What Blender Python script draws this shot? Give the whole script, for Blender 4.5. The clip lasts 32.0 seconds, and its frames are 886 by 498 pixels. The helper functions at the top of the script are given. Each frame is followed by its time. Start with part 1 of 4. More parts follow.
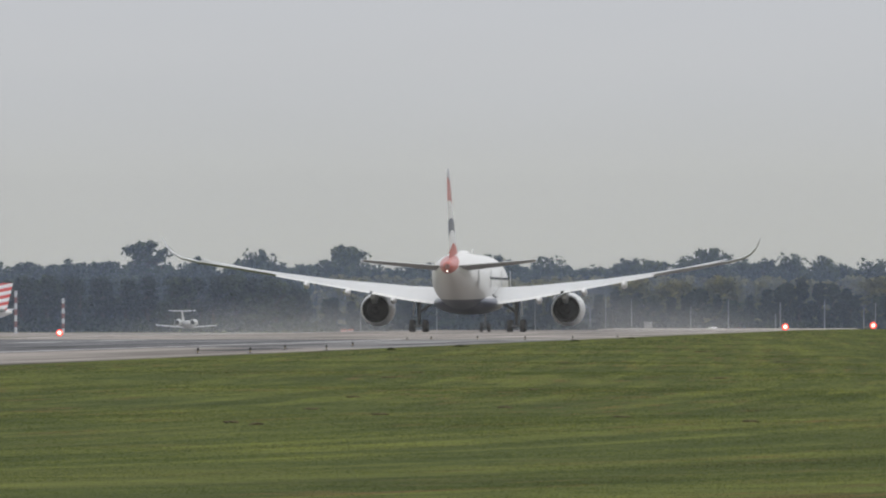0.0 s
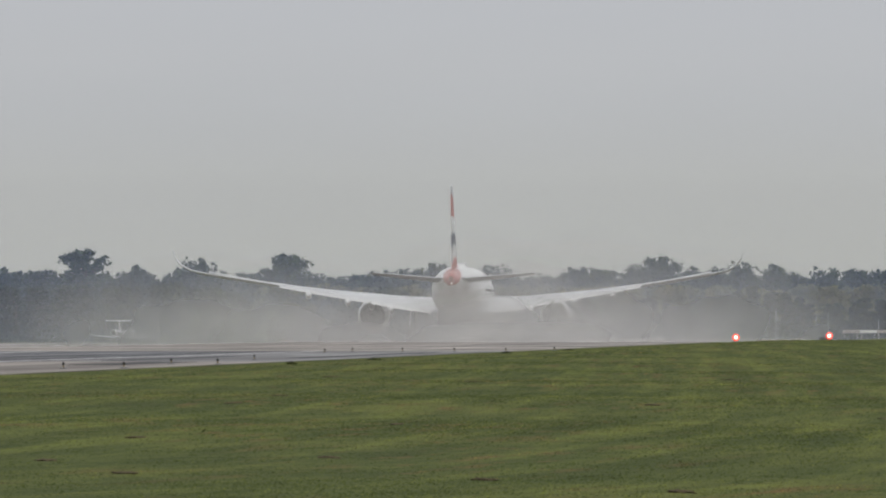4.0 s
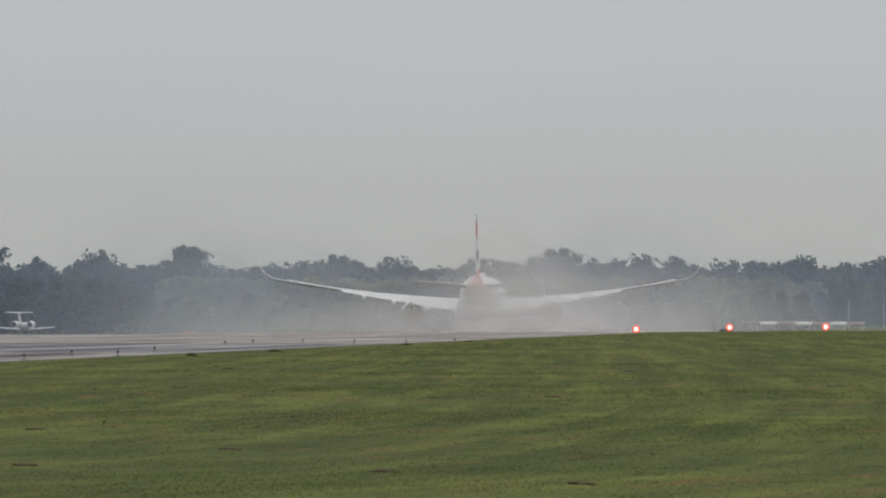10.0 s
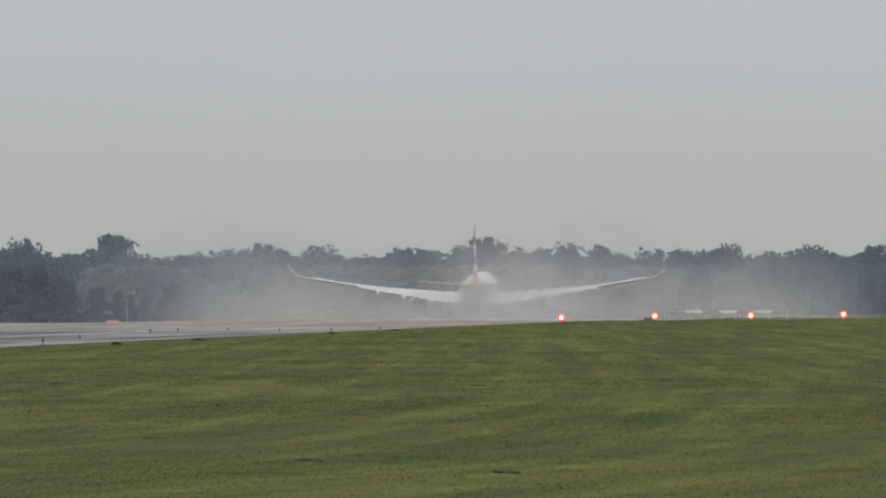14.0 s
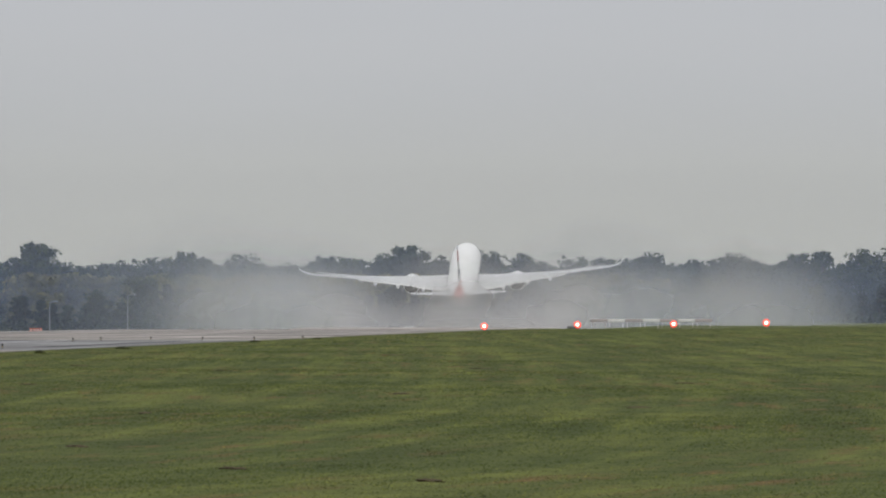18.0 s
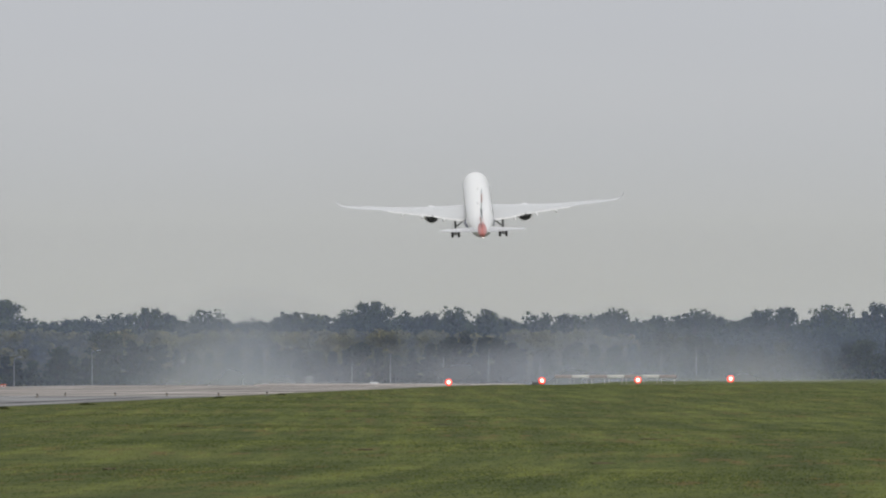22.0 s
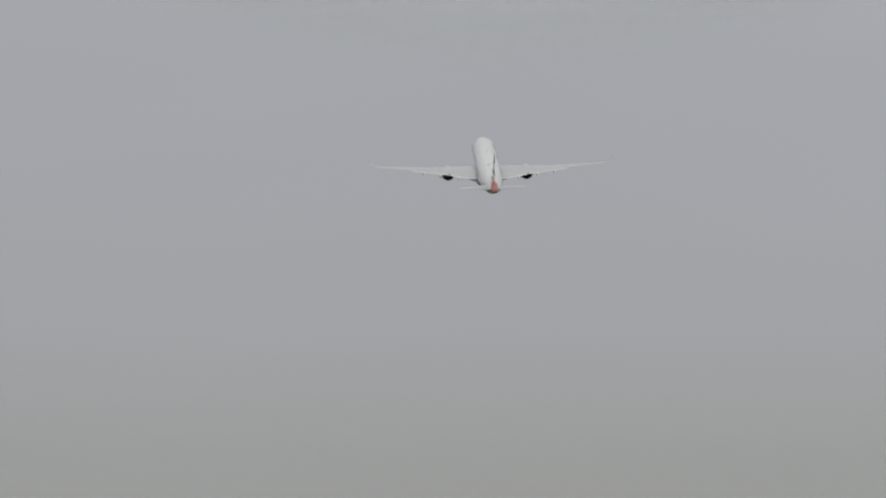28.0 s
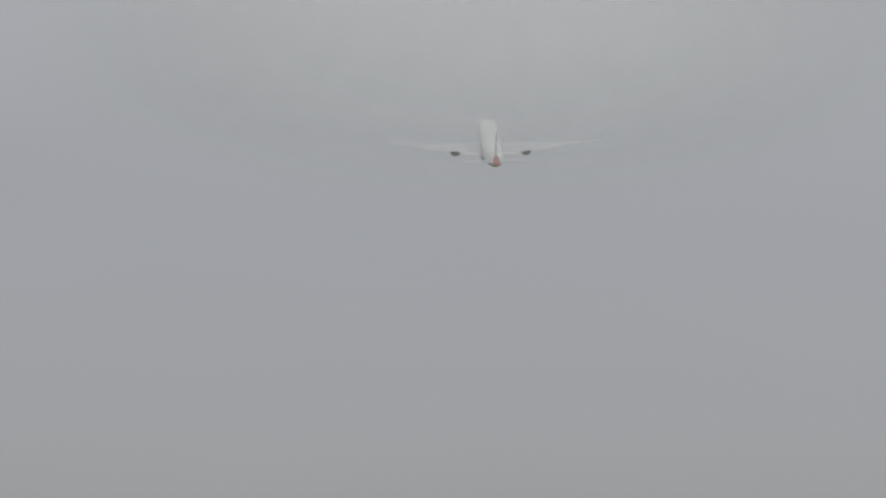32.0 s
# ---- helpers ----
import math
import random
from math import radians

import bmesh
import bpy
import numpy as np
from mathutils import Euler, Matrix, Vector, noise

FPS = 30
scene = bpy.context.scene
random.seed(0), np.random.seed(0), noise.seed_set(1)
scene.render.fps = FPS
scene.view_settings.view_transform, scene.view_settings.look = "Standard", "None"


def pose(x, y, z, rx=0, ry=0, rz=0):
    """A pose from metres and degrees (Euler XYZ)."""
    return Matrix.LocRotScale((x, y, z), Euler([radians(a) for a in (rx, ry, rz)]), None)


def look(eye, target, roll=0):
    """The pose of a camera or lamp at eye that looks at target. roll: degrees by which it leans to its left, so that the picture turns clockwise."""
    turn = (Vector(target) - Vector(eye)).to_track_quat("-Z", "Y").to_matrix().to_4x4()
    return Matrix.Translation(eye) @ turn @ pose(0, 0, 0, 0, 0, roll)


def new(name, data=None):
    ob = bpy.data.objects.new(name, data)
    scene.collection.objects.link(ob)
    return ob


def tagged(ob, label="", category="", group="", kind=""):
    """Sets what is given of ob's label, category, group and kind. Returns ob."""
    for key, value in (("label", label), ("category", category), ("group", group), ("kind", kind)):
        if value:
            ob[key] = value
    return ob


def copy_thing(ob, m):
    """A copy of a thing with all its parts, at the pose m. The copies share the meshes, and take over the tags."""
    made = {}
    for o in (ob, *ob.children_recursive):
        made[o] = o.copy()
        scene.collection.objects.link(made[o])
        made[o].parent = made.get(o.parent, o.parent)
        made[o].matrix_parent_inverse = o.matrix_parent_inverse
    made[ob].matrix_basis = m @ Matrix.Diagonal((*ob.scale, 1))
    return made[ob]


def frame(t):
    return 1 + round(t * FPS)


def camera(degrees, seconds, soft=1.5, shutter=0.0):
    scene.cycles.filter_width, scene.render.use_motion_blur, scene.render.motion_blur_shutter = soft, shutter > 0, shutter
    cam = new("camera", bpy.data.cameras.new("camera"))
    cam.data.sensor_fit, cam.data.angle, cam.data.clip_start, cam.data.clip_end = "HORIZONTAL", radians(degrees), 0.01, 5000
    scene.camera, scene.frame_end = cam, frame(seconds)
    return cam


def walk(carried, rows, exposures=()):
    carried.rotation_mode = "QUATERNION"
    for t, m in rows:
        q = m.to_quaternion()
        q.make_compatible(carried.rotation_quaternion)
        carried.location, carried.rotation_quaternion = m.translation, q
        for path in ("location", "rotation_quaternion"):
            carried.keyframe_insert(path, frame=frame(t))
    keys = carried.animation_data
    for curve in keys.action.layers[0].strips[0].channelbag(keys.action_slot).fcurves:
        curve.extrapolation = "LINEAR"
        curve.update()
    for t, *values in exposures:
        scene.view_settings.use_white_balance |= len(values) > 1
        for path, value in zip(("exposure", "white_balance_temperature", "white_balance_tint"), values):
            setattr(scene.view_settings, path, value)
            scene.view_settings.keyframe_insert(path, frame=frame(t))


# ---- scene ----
cam = camera(2 * math.degrees(math.atan(784 / 20000)), 32.0, soft=2.1)
EYE_HEIGHT = 1.5
scene.cycles.transparent_max_bounces = 48      # light passes many thin layers of dust

# seconds, metres slid forward, heading and tilt in degrees
CAMERA_PATH = [
    (0.00, -60.0, -1.7351, 0.3524),
    (0.25, -57.0, -1.7250, 0.3495),
    (0.50, -49.5, -1.7053, 0.3524),
    (0.75, -41.0, -1.6840, 0.3524),
    (1.00, -32.5, -1.6674, 0.3667),
    (1.25, -24.0, -1.6880, 0.3982),
    (1.50, -15.5, -1.7075, 0.4240),
    (1.75, -8.0, -1.7231, 0.4297),
    (2.00, -2.5, -1.7704, 0.4354),
    (2.50, 0.0, -1.7246, 0.4154),
    (3.00, 0.0, -1.6501, 0.4125),
    (3.50, 0.0, -1.5670, 0.4068),
    (5.50, 0.0, -1.3350, 0.3724),
    (6.00, 0.0, -1.3264, 0.3466),
    (6.50, 0.0, -1.2490, 0.3495),
    (7.00, 0.0, -1.2204, 0.3552),
    (7.50, 0.0, -1.1832, 0.4011),
    (8.00, 0.0, -1.1373, 0.4011),
    (8.50, 0.0, -1.0829, 0.3982),
    (9.00, 0.0, -1.0285, 0.3867),
    (9.50, 0.0, -1.0227, 0.3696),
    (10.00, 0.0, -0.9798, 0.3610),
    (10.50, 0.0, -0.9196, 0.3638),
    (11.00, 0.0, -0.8566, 0.3552),
    (11.50, 0.0, -0.7935, 0.3409),
    (12.00, 0.0, -0.7363, 0.3123),
    (12.50, 0.0, -0.6933, 0.2979),
    (13.00, 0.0, -0.6274, 0.2979),
    (13.50, 0.0, -0.6045, 0.3008),
    (15.50, 0.0, -0.5816, 0.3209),
    (16.00, 0.0, -0.5243, 0.3352),
    (16.50, 0.0, -0.4498, 0.3495),
    (17.00, 0.0, -0.3753, 0.3552),
    (17.50, 0.0, -0.2893, 0.3552),
    (18.00, 0.0, -0.2091, 0.3466),
    (18.50, 0.0, -0.1604, 0.3323),
    (19.00, 0.0, -0.1117, 0.3352),
    (19.50, 0.0, -0.0974, 0.3781),
    (20.00, 0.0, -0.0630, 0.4383),
    (20.50, 0.0, -0.0573, 0.4698),
    (21.00, 0.0, -0.0372, 0.4927),
    (21.50, 0.0, -0.0458, 0.5185),
    (22.00, 0.0, -0.0286, 0.6302),
    (22.50, 0.0, -0.0172, 0.6875),
    (23.00, 0.0, 0.0143, 0.7878),
    (23.50, 0.0, 0.0286, 0.8995),
    (24.00, 0.0, 0.0344, 0.9854),
    (24.50, 0.0, 0.0029, 1.0684),
    (25.00, 0.0, -0.0000, 1.1744),
    (25.50, 0.0, 0.0143, 1.2603),
    (26.00, 0.0, 0.0229, 1.3405),
    (26.50, 0.0, 0.0286, 1.4206),
    (28.50, 0.0, 0.0974, 1.7985),
    (29.00, 0.0, 0.1060, 1.8672),
    (29.50, 0.0, 0.1203, 1.9502),
    (30.00, 0.0, 0.1203, 2.0274),
    (30.50, 0.0, 0.1060, 2.0961),
    (31.00, 0.0, 0.1031, 2.1733),
    (31.50, 0.0, 0.1089, 2.2620),
    (32.00, 0.0, 0.1089, 2.3621),
]
# seconds, place of the main wheels, pitch, bank and heading in degrees
AIRLINER_PATH = [
    (0.0, -34.41, 1165.0, -0.00, 0.00, 0.00, 1.791),
    (0.5, -34.35, 1167.5, -0.00, 0.00, 0.00, 1.683),
    (1.0, -34.26, 1171.0, -0.00, 0.00, 0.00, 1.569),
    (1.5, -34.15, 1175.5, -0.00, 0.00, 0.00, 1.758),
    (2.0, -34.00, 1181.5, -0.00, 0.00, 0.00, 1.951),
    (3.0, -32.47, 1229.9, -0.00, 0.00, 0.00, 0.488),
    (4.0, -31.14, 1284.0, -0.00, 0.00, 0.00, 0.497),
    (5.0, -29.74, 1341.2, -0.00, 0.00, 0.00, 0.503),
    (6.0, -28.47, 1401.0, -0.04, 0.00, 0.00, 0.504),
    (7.0, -27.50, 1463.2, -0.17, 0.00, 0.00, 0.526),
    (8.0, -26.18, 1527.4, -0.28, 0.00, 0.00, 0.542),
    (9.0, -24.44, 1593.4, -0.39, 0.00, 0.00, 0.553),
    (10.0, -22.66, 1660.8, -0.50, 0.00, 0.00, 0.594),
    (11.0, -20.63, 1729.3, -0.61, 0.00, 0.00, 0.630),
    (12.0, -18.88, 1798.9, -0.72, 0.00, 0.00, 0.660),
    (13.0, -16.80, 1869.3, -0.83, 0.00, 0.00, 0.685),
    (14.0, -14.11, 1940.3, -0.94, 1.00, 0.00, 0.903),
    (15.0, -12.57, 2011.8, -0.64, 3.20, 0.00, 1.082),
    (15.5, -11.15, 2047.8, -0.39, 4.40, -0.30, 1.188),
    (16.0, -9.55, 2083.8, -0.00, 5.70, -0.60, 1.304),
    (17.0, -6.77, 2156.1, 1.12, 7.50, -1.20, 1.520),
    (18.0, -3.97, 2228.7, 3.86, 8.70, -1.60, 1.273),
    (19.0, -0.65, 2301.5, 7.90, 9.80, -2.00, 1.034),
    (20.0, 2.01, 2374.7, 14.21, 11.20, -1.80, 0.949),
    (21.0, 4.53, 2448.1, 22.31, 12.10, -1.70, 0.000),
    (22.0, 6.85, 2522.0, 32.74, 12.20, -1.60, -1.300),
    (23.0, 8.97, 2596.3, 44.03, 12.00, -1.50, -2.300),
    (24.0, 10.86, 2671.3, 56.16, 12.35, -1.43, -2.600),
    (25.0, 12.53, 2747.0, 68.51, 12.70, -1.37, -2.750),
    (26.0, 14.00, 2823.7, 81.21, 13.07, -1.30, -2.700),
    (27.0, 15.27, 2901.5, 93.47, 13.44, -1.28, -2.650),
    (28.0, 16.40, 2980.7, 106.38, 13.81, -1.27, -2.600),
    (28.5, 16.92, 3020.9, 113.06, 14.00, -1.26, -2.550),
    (29.0, 17.43, 3061.5, 119.61, 14.10, -1.25, -2.500),
    (30.0, 18.42, 3144.3, 132.41, 14.30, -1.23, -2.450),
    (31.0, 19.46, 3229.3, 146.67, 14.10, -1.22, -2.400),
    (32.0, 20.62, 3317.0, 163.11, 13.90, -1.20, -2.400),
]

EXPOSURES = [(0, 0.14), (1.5, 0.08), (3, 0.0), (17, 0.02), (21, 0.05), (23, 0.0), (24, -0.22), (25, -0.28), (26, -0.38), (28, -0.45), (30, -0.47), (32, -0.53)]
walk(cam, [(t, pose(0, s, EYE_HEIGHT, 90 + tilt, 0, -head)) for t, s, head, tilt in CAMERA_PATH], EXPOSURES)

# ---- overcast sky and weak wide sun ----
world = bpy.data.worlds.new("overcast_sky")
scene.world = world
world.use_nodes = True
wn, wl = world.node_tree.nodes, world.node_tree.links
wn.clear()


def wnode(kind, **values):
    n = wn.new(kind)
    for k, v in values.items():
        n.inputs[k].default_value = v
    return n


sky = wn.new("ShaderNodeTexSky")
sky.sky_type, sky.sun_disc = "NISHITA", False
sky.sun_elevation, sky.sun_rotation = radians(38), radians(200)
sky.air_density, sky.dust_density = 1.5, 4.0
w_coord = wn.new("ShaderNodeTexCoord")
w_sep = wn.new("ShaderNodeSeparateXYZ")
wl.new(w_coord.outputs["Generated"], w_sep.inputs[0])
# cloud cover: slightly warm and dull at the horizon, bluer a little above, twice as bright overhead
w_ramp = wn.new("ShaderNodeValToRGB")
w_ramp.color_ramp.interpolation = "B_SPLINE"
w_ramp.color_ramp.elements[0].position, w_ramp.color_ramp.elements[0].color = 0.0, (0.474, 0.459, 0.392, 1)
w_ramp.color_ramp.elements[1].position, w_ramp.color_ramp.elements[1].color = 1.0, (1.18, 1.2, 1.25, 1)
for at, colour in ((0.008, (0.488, 0.485, 0.446, 1)), (0.018, (0.505, 0.517, 0.532, 1)), (0.032, (0.506, 0.526, 0.566, 1)), (0.06, (0.502, 0.521, 0.574, 1)), (0.35, (0.80, 0.82, 0.86, 1))):
    e = w_ramp.color_ramp.elements.new(at)
    e.color = colour
wl.new(w_sep.outputs["Z"], w_ramp.inputs[0])
w_noise = wnode("ShaderNodeTexNoise", Scale=9.0, Detail=3.0)
w_map = wn.new("ShaderNodeMapping")
w_map.inputs["Scale"].default_value = (1, 1, 5)
wl.new(w_coord.outputs["Generated"], w_map.inputs[0])
wl.new(w_map.outputs[0], w_noise.inputs["Vector"])
w_var = wn.new("ShaderNodeMapRange")
w_var.inputs["To Min"].default_value, w_var.inputs["To Max"].default_value = 0.94, 1.06
wl.new(w_noise.outputs["Fac"], w_var.inputs["Value"])
w_mul = wn.new("ShaderNodeVectorMath")
w_mul.operation = "SCALE"
wl.new(w_ramp.outputs[0], w_mul.inputs[0])
wl.new(w_var.outputs[0], w_mul.inputs["Scale"])
w_bg1, w_bg2, w_add, w_out = wnode("ShaderNodeBackground", Strength=0.93), wnode("ShaderNodeBackground", Strength=0.012), wn.new("ShaderNodeAddShader"), wn.new("ShaderNodeOutputWorld")
wl.new(w_mul.outputs[0], w_bg1.inputs["Color"])
wl.new(sky.outputs[0], w_bg2.inputs["Color"])
wl.new(w_bg1.outputs[0], w_add.inputs[0])
wl.new(w_bg2.outputs[0], w_add.inputs[1])
wl.new(w_add.outputs[0], w_out.inputs[0])

sun = new("sun", bpy.data.lights.new("sun", "SUN"))
sun.data.energy, sun.data.angle, sun.data.color = 0.8, radians(25), (1.0, 0.97, 0.92)
sun.matrix_world = look((0, 0, 200), (-60, 120, 40))


# ---- materials ----
class Mat:
    """A node material with a Principled surface."""

    def __init__(self, name, colour=(0.5, 0.5, 0.5), rough=0.6, metal=0.0, spec=0.5):
        self.m = bpy.data.materials.new(name)
        self.m.use_nodes = True
        self.n, self.l = self.m.node_tree.nodes, self.m.node_tree.links
        self.p = self.n["Principled BSDF"]
        self.out = self.n["Material Output"]
        self.p.inputs["Base Color"].default_value = (*colour, 1)
        self.p.inputs["Roughness"].default_value = rough
        self.p.inputs["Metallic"].default_value = metal
        self.p.inputs["Specular IOR Level"].default_value = spec

    def node(self, kind, **values):
        n = self.n.new(kind)
        for k, v in values.items():
            n.inputs[k.replace("_", " ")].default_value = v
        return n

    def coords(self, scale=(1, 1, 1), turn=0.0, which="Object"):
        c, r, m = self.n.new("ShaderNodeTexCoord"), self.n.new("ShaderNodeMapping"), self.n.new("ShaderNodeMapping")
        r.inputs["Rotation"].default_value = (0, 0, turn)
        m.inputs["Scale"].default_value = scale
        self.l.new(c.outputs[which], r.inputs[0])
        self.l.new(r.outputs[0], m.inputs[0])
        return m.outputs[0]

    def noise(self, vec, scale, detail=4.0, rough=0.6):
        n = self.node("ShaderNodeTexNoise", Scale=scale, Detail=detail, Roughness=rough)
        self.l.new(vec, n.inputs["Vector"])
        return n.outputs["Fac"]

    def ramp(self, fac, *stops, hard=False):
        r = self.n.new("ShaderNodeValToRGB")
        r.color_ramp.interpolation = "CONSTANT" if hard else "LINEAR"
        els = r.color_ramp.elements
        while len(els) < len(stops):
            els.new(0.5)
        for e, (at, c) in zip(els, stops):
            e.position, e.color = at, ((*c, 1) if len(c) == 3 else c)
        self.l.new(fac, r.inputs[0])
        return r.outputs[0]

    def mix(self, fac, a, b, blend="MIX"):
        n = self.n.new("ShaderNodeMix")
        n.data_type, n.blend_type = "RGBA", blend
        for v, s in ((fac, n.inputs["Factor"]), (a, n.inputs["A"]), (b, n.inputs["B"])):
            if isinstance(v, bpy.types.NodeSocket):
                self.l.new(v, s)
            else:
                s.default_value = v if isinstance(v, (int, float)) else (*v, 1)
        return n.outputs["Result"]

    def math(self, op, a, b=0.0, c=0.0):
        n = self.n.new("ShaderNodeMath")
        n.operation = op
        for i, v in enumerate((a, b, c)):
            if isinstance(v, bpy.types.NodeSocket):
                self.l.new(v, n.inputs[i])
            else:
                n.inputs[i].default_value = v
        return n.outputs[0]

    def axes(self, vec):
        s = self.n.new("ShaderNodeSeparateXYZ")
        self.l.new(vec, s.inputs[0])
        return s.outputs

    def colour(self, socket):
        self.l.new(socket, self.p.inputs["Base Color"])
        return self

    def bump(self, height, strength=0.3, distance=0.01):
        b = self.node("ShaderNodeBump", Strength=strength, Distance=distance)
        self.l.new(height, b.inputs["Height"])
        self.l.new(b.outputs[0], self.p.inputs["Normal"])
        return self

    def varied(self, colour, spread=0.25, scale=2.0, bump=0.0, dirt=0.12):
        """Grain and broad stains about one base colour."""
        v = self.coords()
        lo, hi = [c * (1 - spread) for c in colour], [min(1, c * (1 + spread)) for c in colour]
        c1 = self.ramp(self.noise(v, scale * 6, 5), (0.3, lo), (0.7, hi))
        big = self.ramp(self.noise(v, scale * 0.4, 3), (0.35, [1 - dirt * 2] * 3), (0.7, [1] * 3))
        self.colour(self.mix(1.0, c1, big, "MULTIPLY"))
        if bump:
            self.bump(self.noise(v, scale * 12, 4), bump)
        return self


RUN = math.atan(0.0245)          # the runway's heading off the y axis
RUN_X = -62.6                    # its centre line beside the camera


def centre(y):
    return RUN_X + 0.0245 * y


def grass_material(name, single_blades):
    """Mown turf: long lanes left by the mower, blotches, thin brown worn lines, tufts and grain."""
    g = Mat(name, rough=0.95, spec=0.06)
    v = g.coords()
    x, y, z = g.axes(v)
    # the mower's lanes run along the field and swing aside near its end
    swing = g.math("MULTIPLY", g.math("POWER", 2.7183, g.math("DIVIDE", g.math("SUBTRACT", 117.0, y), 60.0)), 6.0)
    across = g.math("ADD", g.math("ADD", x, g.math("MULTIPLY", y, 0.008)), swing)

    def along(stretch):
        joined = g.n.new("ShaderNodeCombineXYZ")
        g.l.new(across, joined.inputs[0])
        g.l.new(g.math("MULTIPLY", y, stretch), joined.inputs[1])
        return joined.outputs[0]

    lanes, short, broad = along(0.012), along(0.10), along(0.20)
    mid = g.noise(v, 0.9, 5.0, 0.7)
    fine = g.noise(v, 5.0, 6.0, 0.75)
    c = g.ramp(g.noise(broad, 0.16, 5.0, 0.62), (0.34, (0.054, 0.066, 0.0215)), (0.50, (0.068, 0.081, 0.0250)), (0.64, (0.088, 0.098, 0.0300)))
    lane = g.ramp(g.noise(lanes, 0.8, 3.0, 0.6), (0.34, (0.80, 0.83, 0.84)), (0.5, (0.97, 0.98, 0.98)), (0.62, (1.30, 1.27, 1.18)), (0.7, (1.10, 1.08, 1.04)))
    blotch = g.ramp(g.noise(short, 0.9, 5.0, 0.66), (0.34, (0.82, 0.85, 0.85)), (0.5, (0.98, 0.99, 1)), (0.66, (1.28, 1.24, 1.15)))
    for layer in (lane, blotch):
        c = g.mix(1.0, c, layer, "MULTIPLY")
    # worn brown lines and patches
    dry = g.ramp(g.noise(short, 1.3, 6.0, 0.72), (0.53, (0, 0, 0)), (0.63, (1, 1, 1)))
    where = g.ramp(g.noise(broad, 0.11, 3.0, 0.55), (0.44, (0, 0, 0)), (0.57, (1, 1, 1)))
    c = g.mix(g.math("MULTIPLY", g.math("MULTIPLY", dry, where), 0.85), c, (0.125, 0.080, 0.038))
    c = g.mix(1.0, c, g.ramp(mid, (0.34, (0.82, 0.85, 0.83)), (0.64, (1.18, 1.16, 1.14))), "MULTIPLY")
    if single_blades:
        each = g.n.new("ShaderNodeNewGeometry").outputs["Random Per Island"]
        c = g.mix(1.0, c, g.ramp(each, (0.0, (0.48, 0.52, 0.50)), (0.35, (0.82, 0.84, 0.82)), (0.7, (1.08, 1.07, 1.04)), (0.9, (1.36, 1.33, 1.20)), (1.0, (1.9, 1.78, 1.5))), "MULTIPLY")
        g.colour(c)
    else:
        c = g.mix(1.0, c, g.ramp(fine, (0.32, (0.72, 0.75, 0.72)), (0.68, (1.26, 1.24, 1.2))), "MULTIPLY")
        g.colour(c).bump(mid, 0.7, 0.12)
    return g.m


def asphalt_material(name, lo, hi, streak, rough=0.62):
    g = Mat(name, rough=rough, spec=0.12)
    v = g.coords((1, 1, 1), RUN)
    along = g.coords((1, 0.01, 1), RUN)
    c = g.ramp(g.noise(v, 6.0, 6.0, 0.7), (0.3, lo), (0.7, hi))
    s = g.ramp(g.noise(along, 0.55, 4.0, 0.65), (0.36, (streak,) * 3), (0.6, (1.15,) * 3))
    p = g.ramp(g.noise(g.coords((1, 0.10, 1), RUN), 0.10, 4.0, 0.62), (0.34, (0.62,) * 3), (0.5, (0.95,) * 3), (0.66, (1.22,) * 3))
    g.colour(g.mix(1.0, g.mix(1.0, c, s, "MULTIPLY"), p, "MULTIPLY"))
    g.bump(g.noise(v, 30.0, 3.0), 0.25, 0.01)
    return g.m


M_GRASS = grass_material("mown_grass", False)
M_BLADES = grass_material("mown_grass_blades", True)
M_ASPHALT = asphalt_material("runway_asphalt", (0.100, 0.101, 0.110), (0.172, 0.173, 0.184), 0.50, 0.75)
M_CONCRETE = asphalt_material("pale_concrete", (0.200, 0.180, 0.166), (0.300, 0.272, 0.250), 0.66, 0.85)
M_SHOULDER = asphalt_material("patched_shoulder_asphalt", (0.150, 0.148, 0.152), (0.235, 0.230, 0.232), 0.55, 0.75)
M_TAR = asphalt_material("tar_and_rubber", (0.050, 0.050, 0.055), (0.095, 0.095, 0.102), 0.5, 0.8)
M_PALE_SLAB = asphalt_material("pale_new_concrete", (0.30, 0.275, 0.255), (0.42, 0.39, 0.365), 0.8, 0.85)
M_LINE = Mat("worn_runway_paint", rough=0.6).varied((0.46, 0.455, 0.45), 0.2, 1.0, 0, 0.2).m
M_TUFT = Mat("uncut_grass", rough=0.9, spec=0.1).varied((0.048, 0.054, 0.021), 0.3, 6.0).m
M_SOIL = Mat("bare_soil", rough=0.95, spec=0.1).varied((0.080, 0.062, 0.036), 0.45, 4.0, 0.6).m


def leaf_material(name, dark, light):
    g = Mat(name, rough=0.7, spec=0.2)
    geo, info = g.n.new("ShaderNodeNewGeometry"), g.n.new("ShaderNodeObjectInfo")
    c = g.ramp(geo.outputs["Random Per Island"], (0.0, dark), (1.0, light))
    c2 = g.ramp(info.outputs["Random"], (0.0, (0.75, 0.8, 0.85)), (0.5, (1, 1, 1)), (1.0, (1.3, 1.2, 0.95)))
    c3 = g.ramp(g.noise(g.coords(), 0.16, 2.0), (0.36, (0.76, 0.80, 0.85)), (0.5, (1, 1, 1)), (0.66, (1.32, 1.24, 1.05)))
    g.colour(g.mix(1.0, g.mix(1.0, c, c2, "MULTIPLY"), c3, "MULTIPLY"))
    return g.m


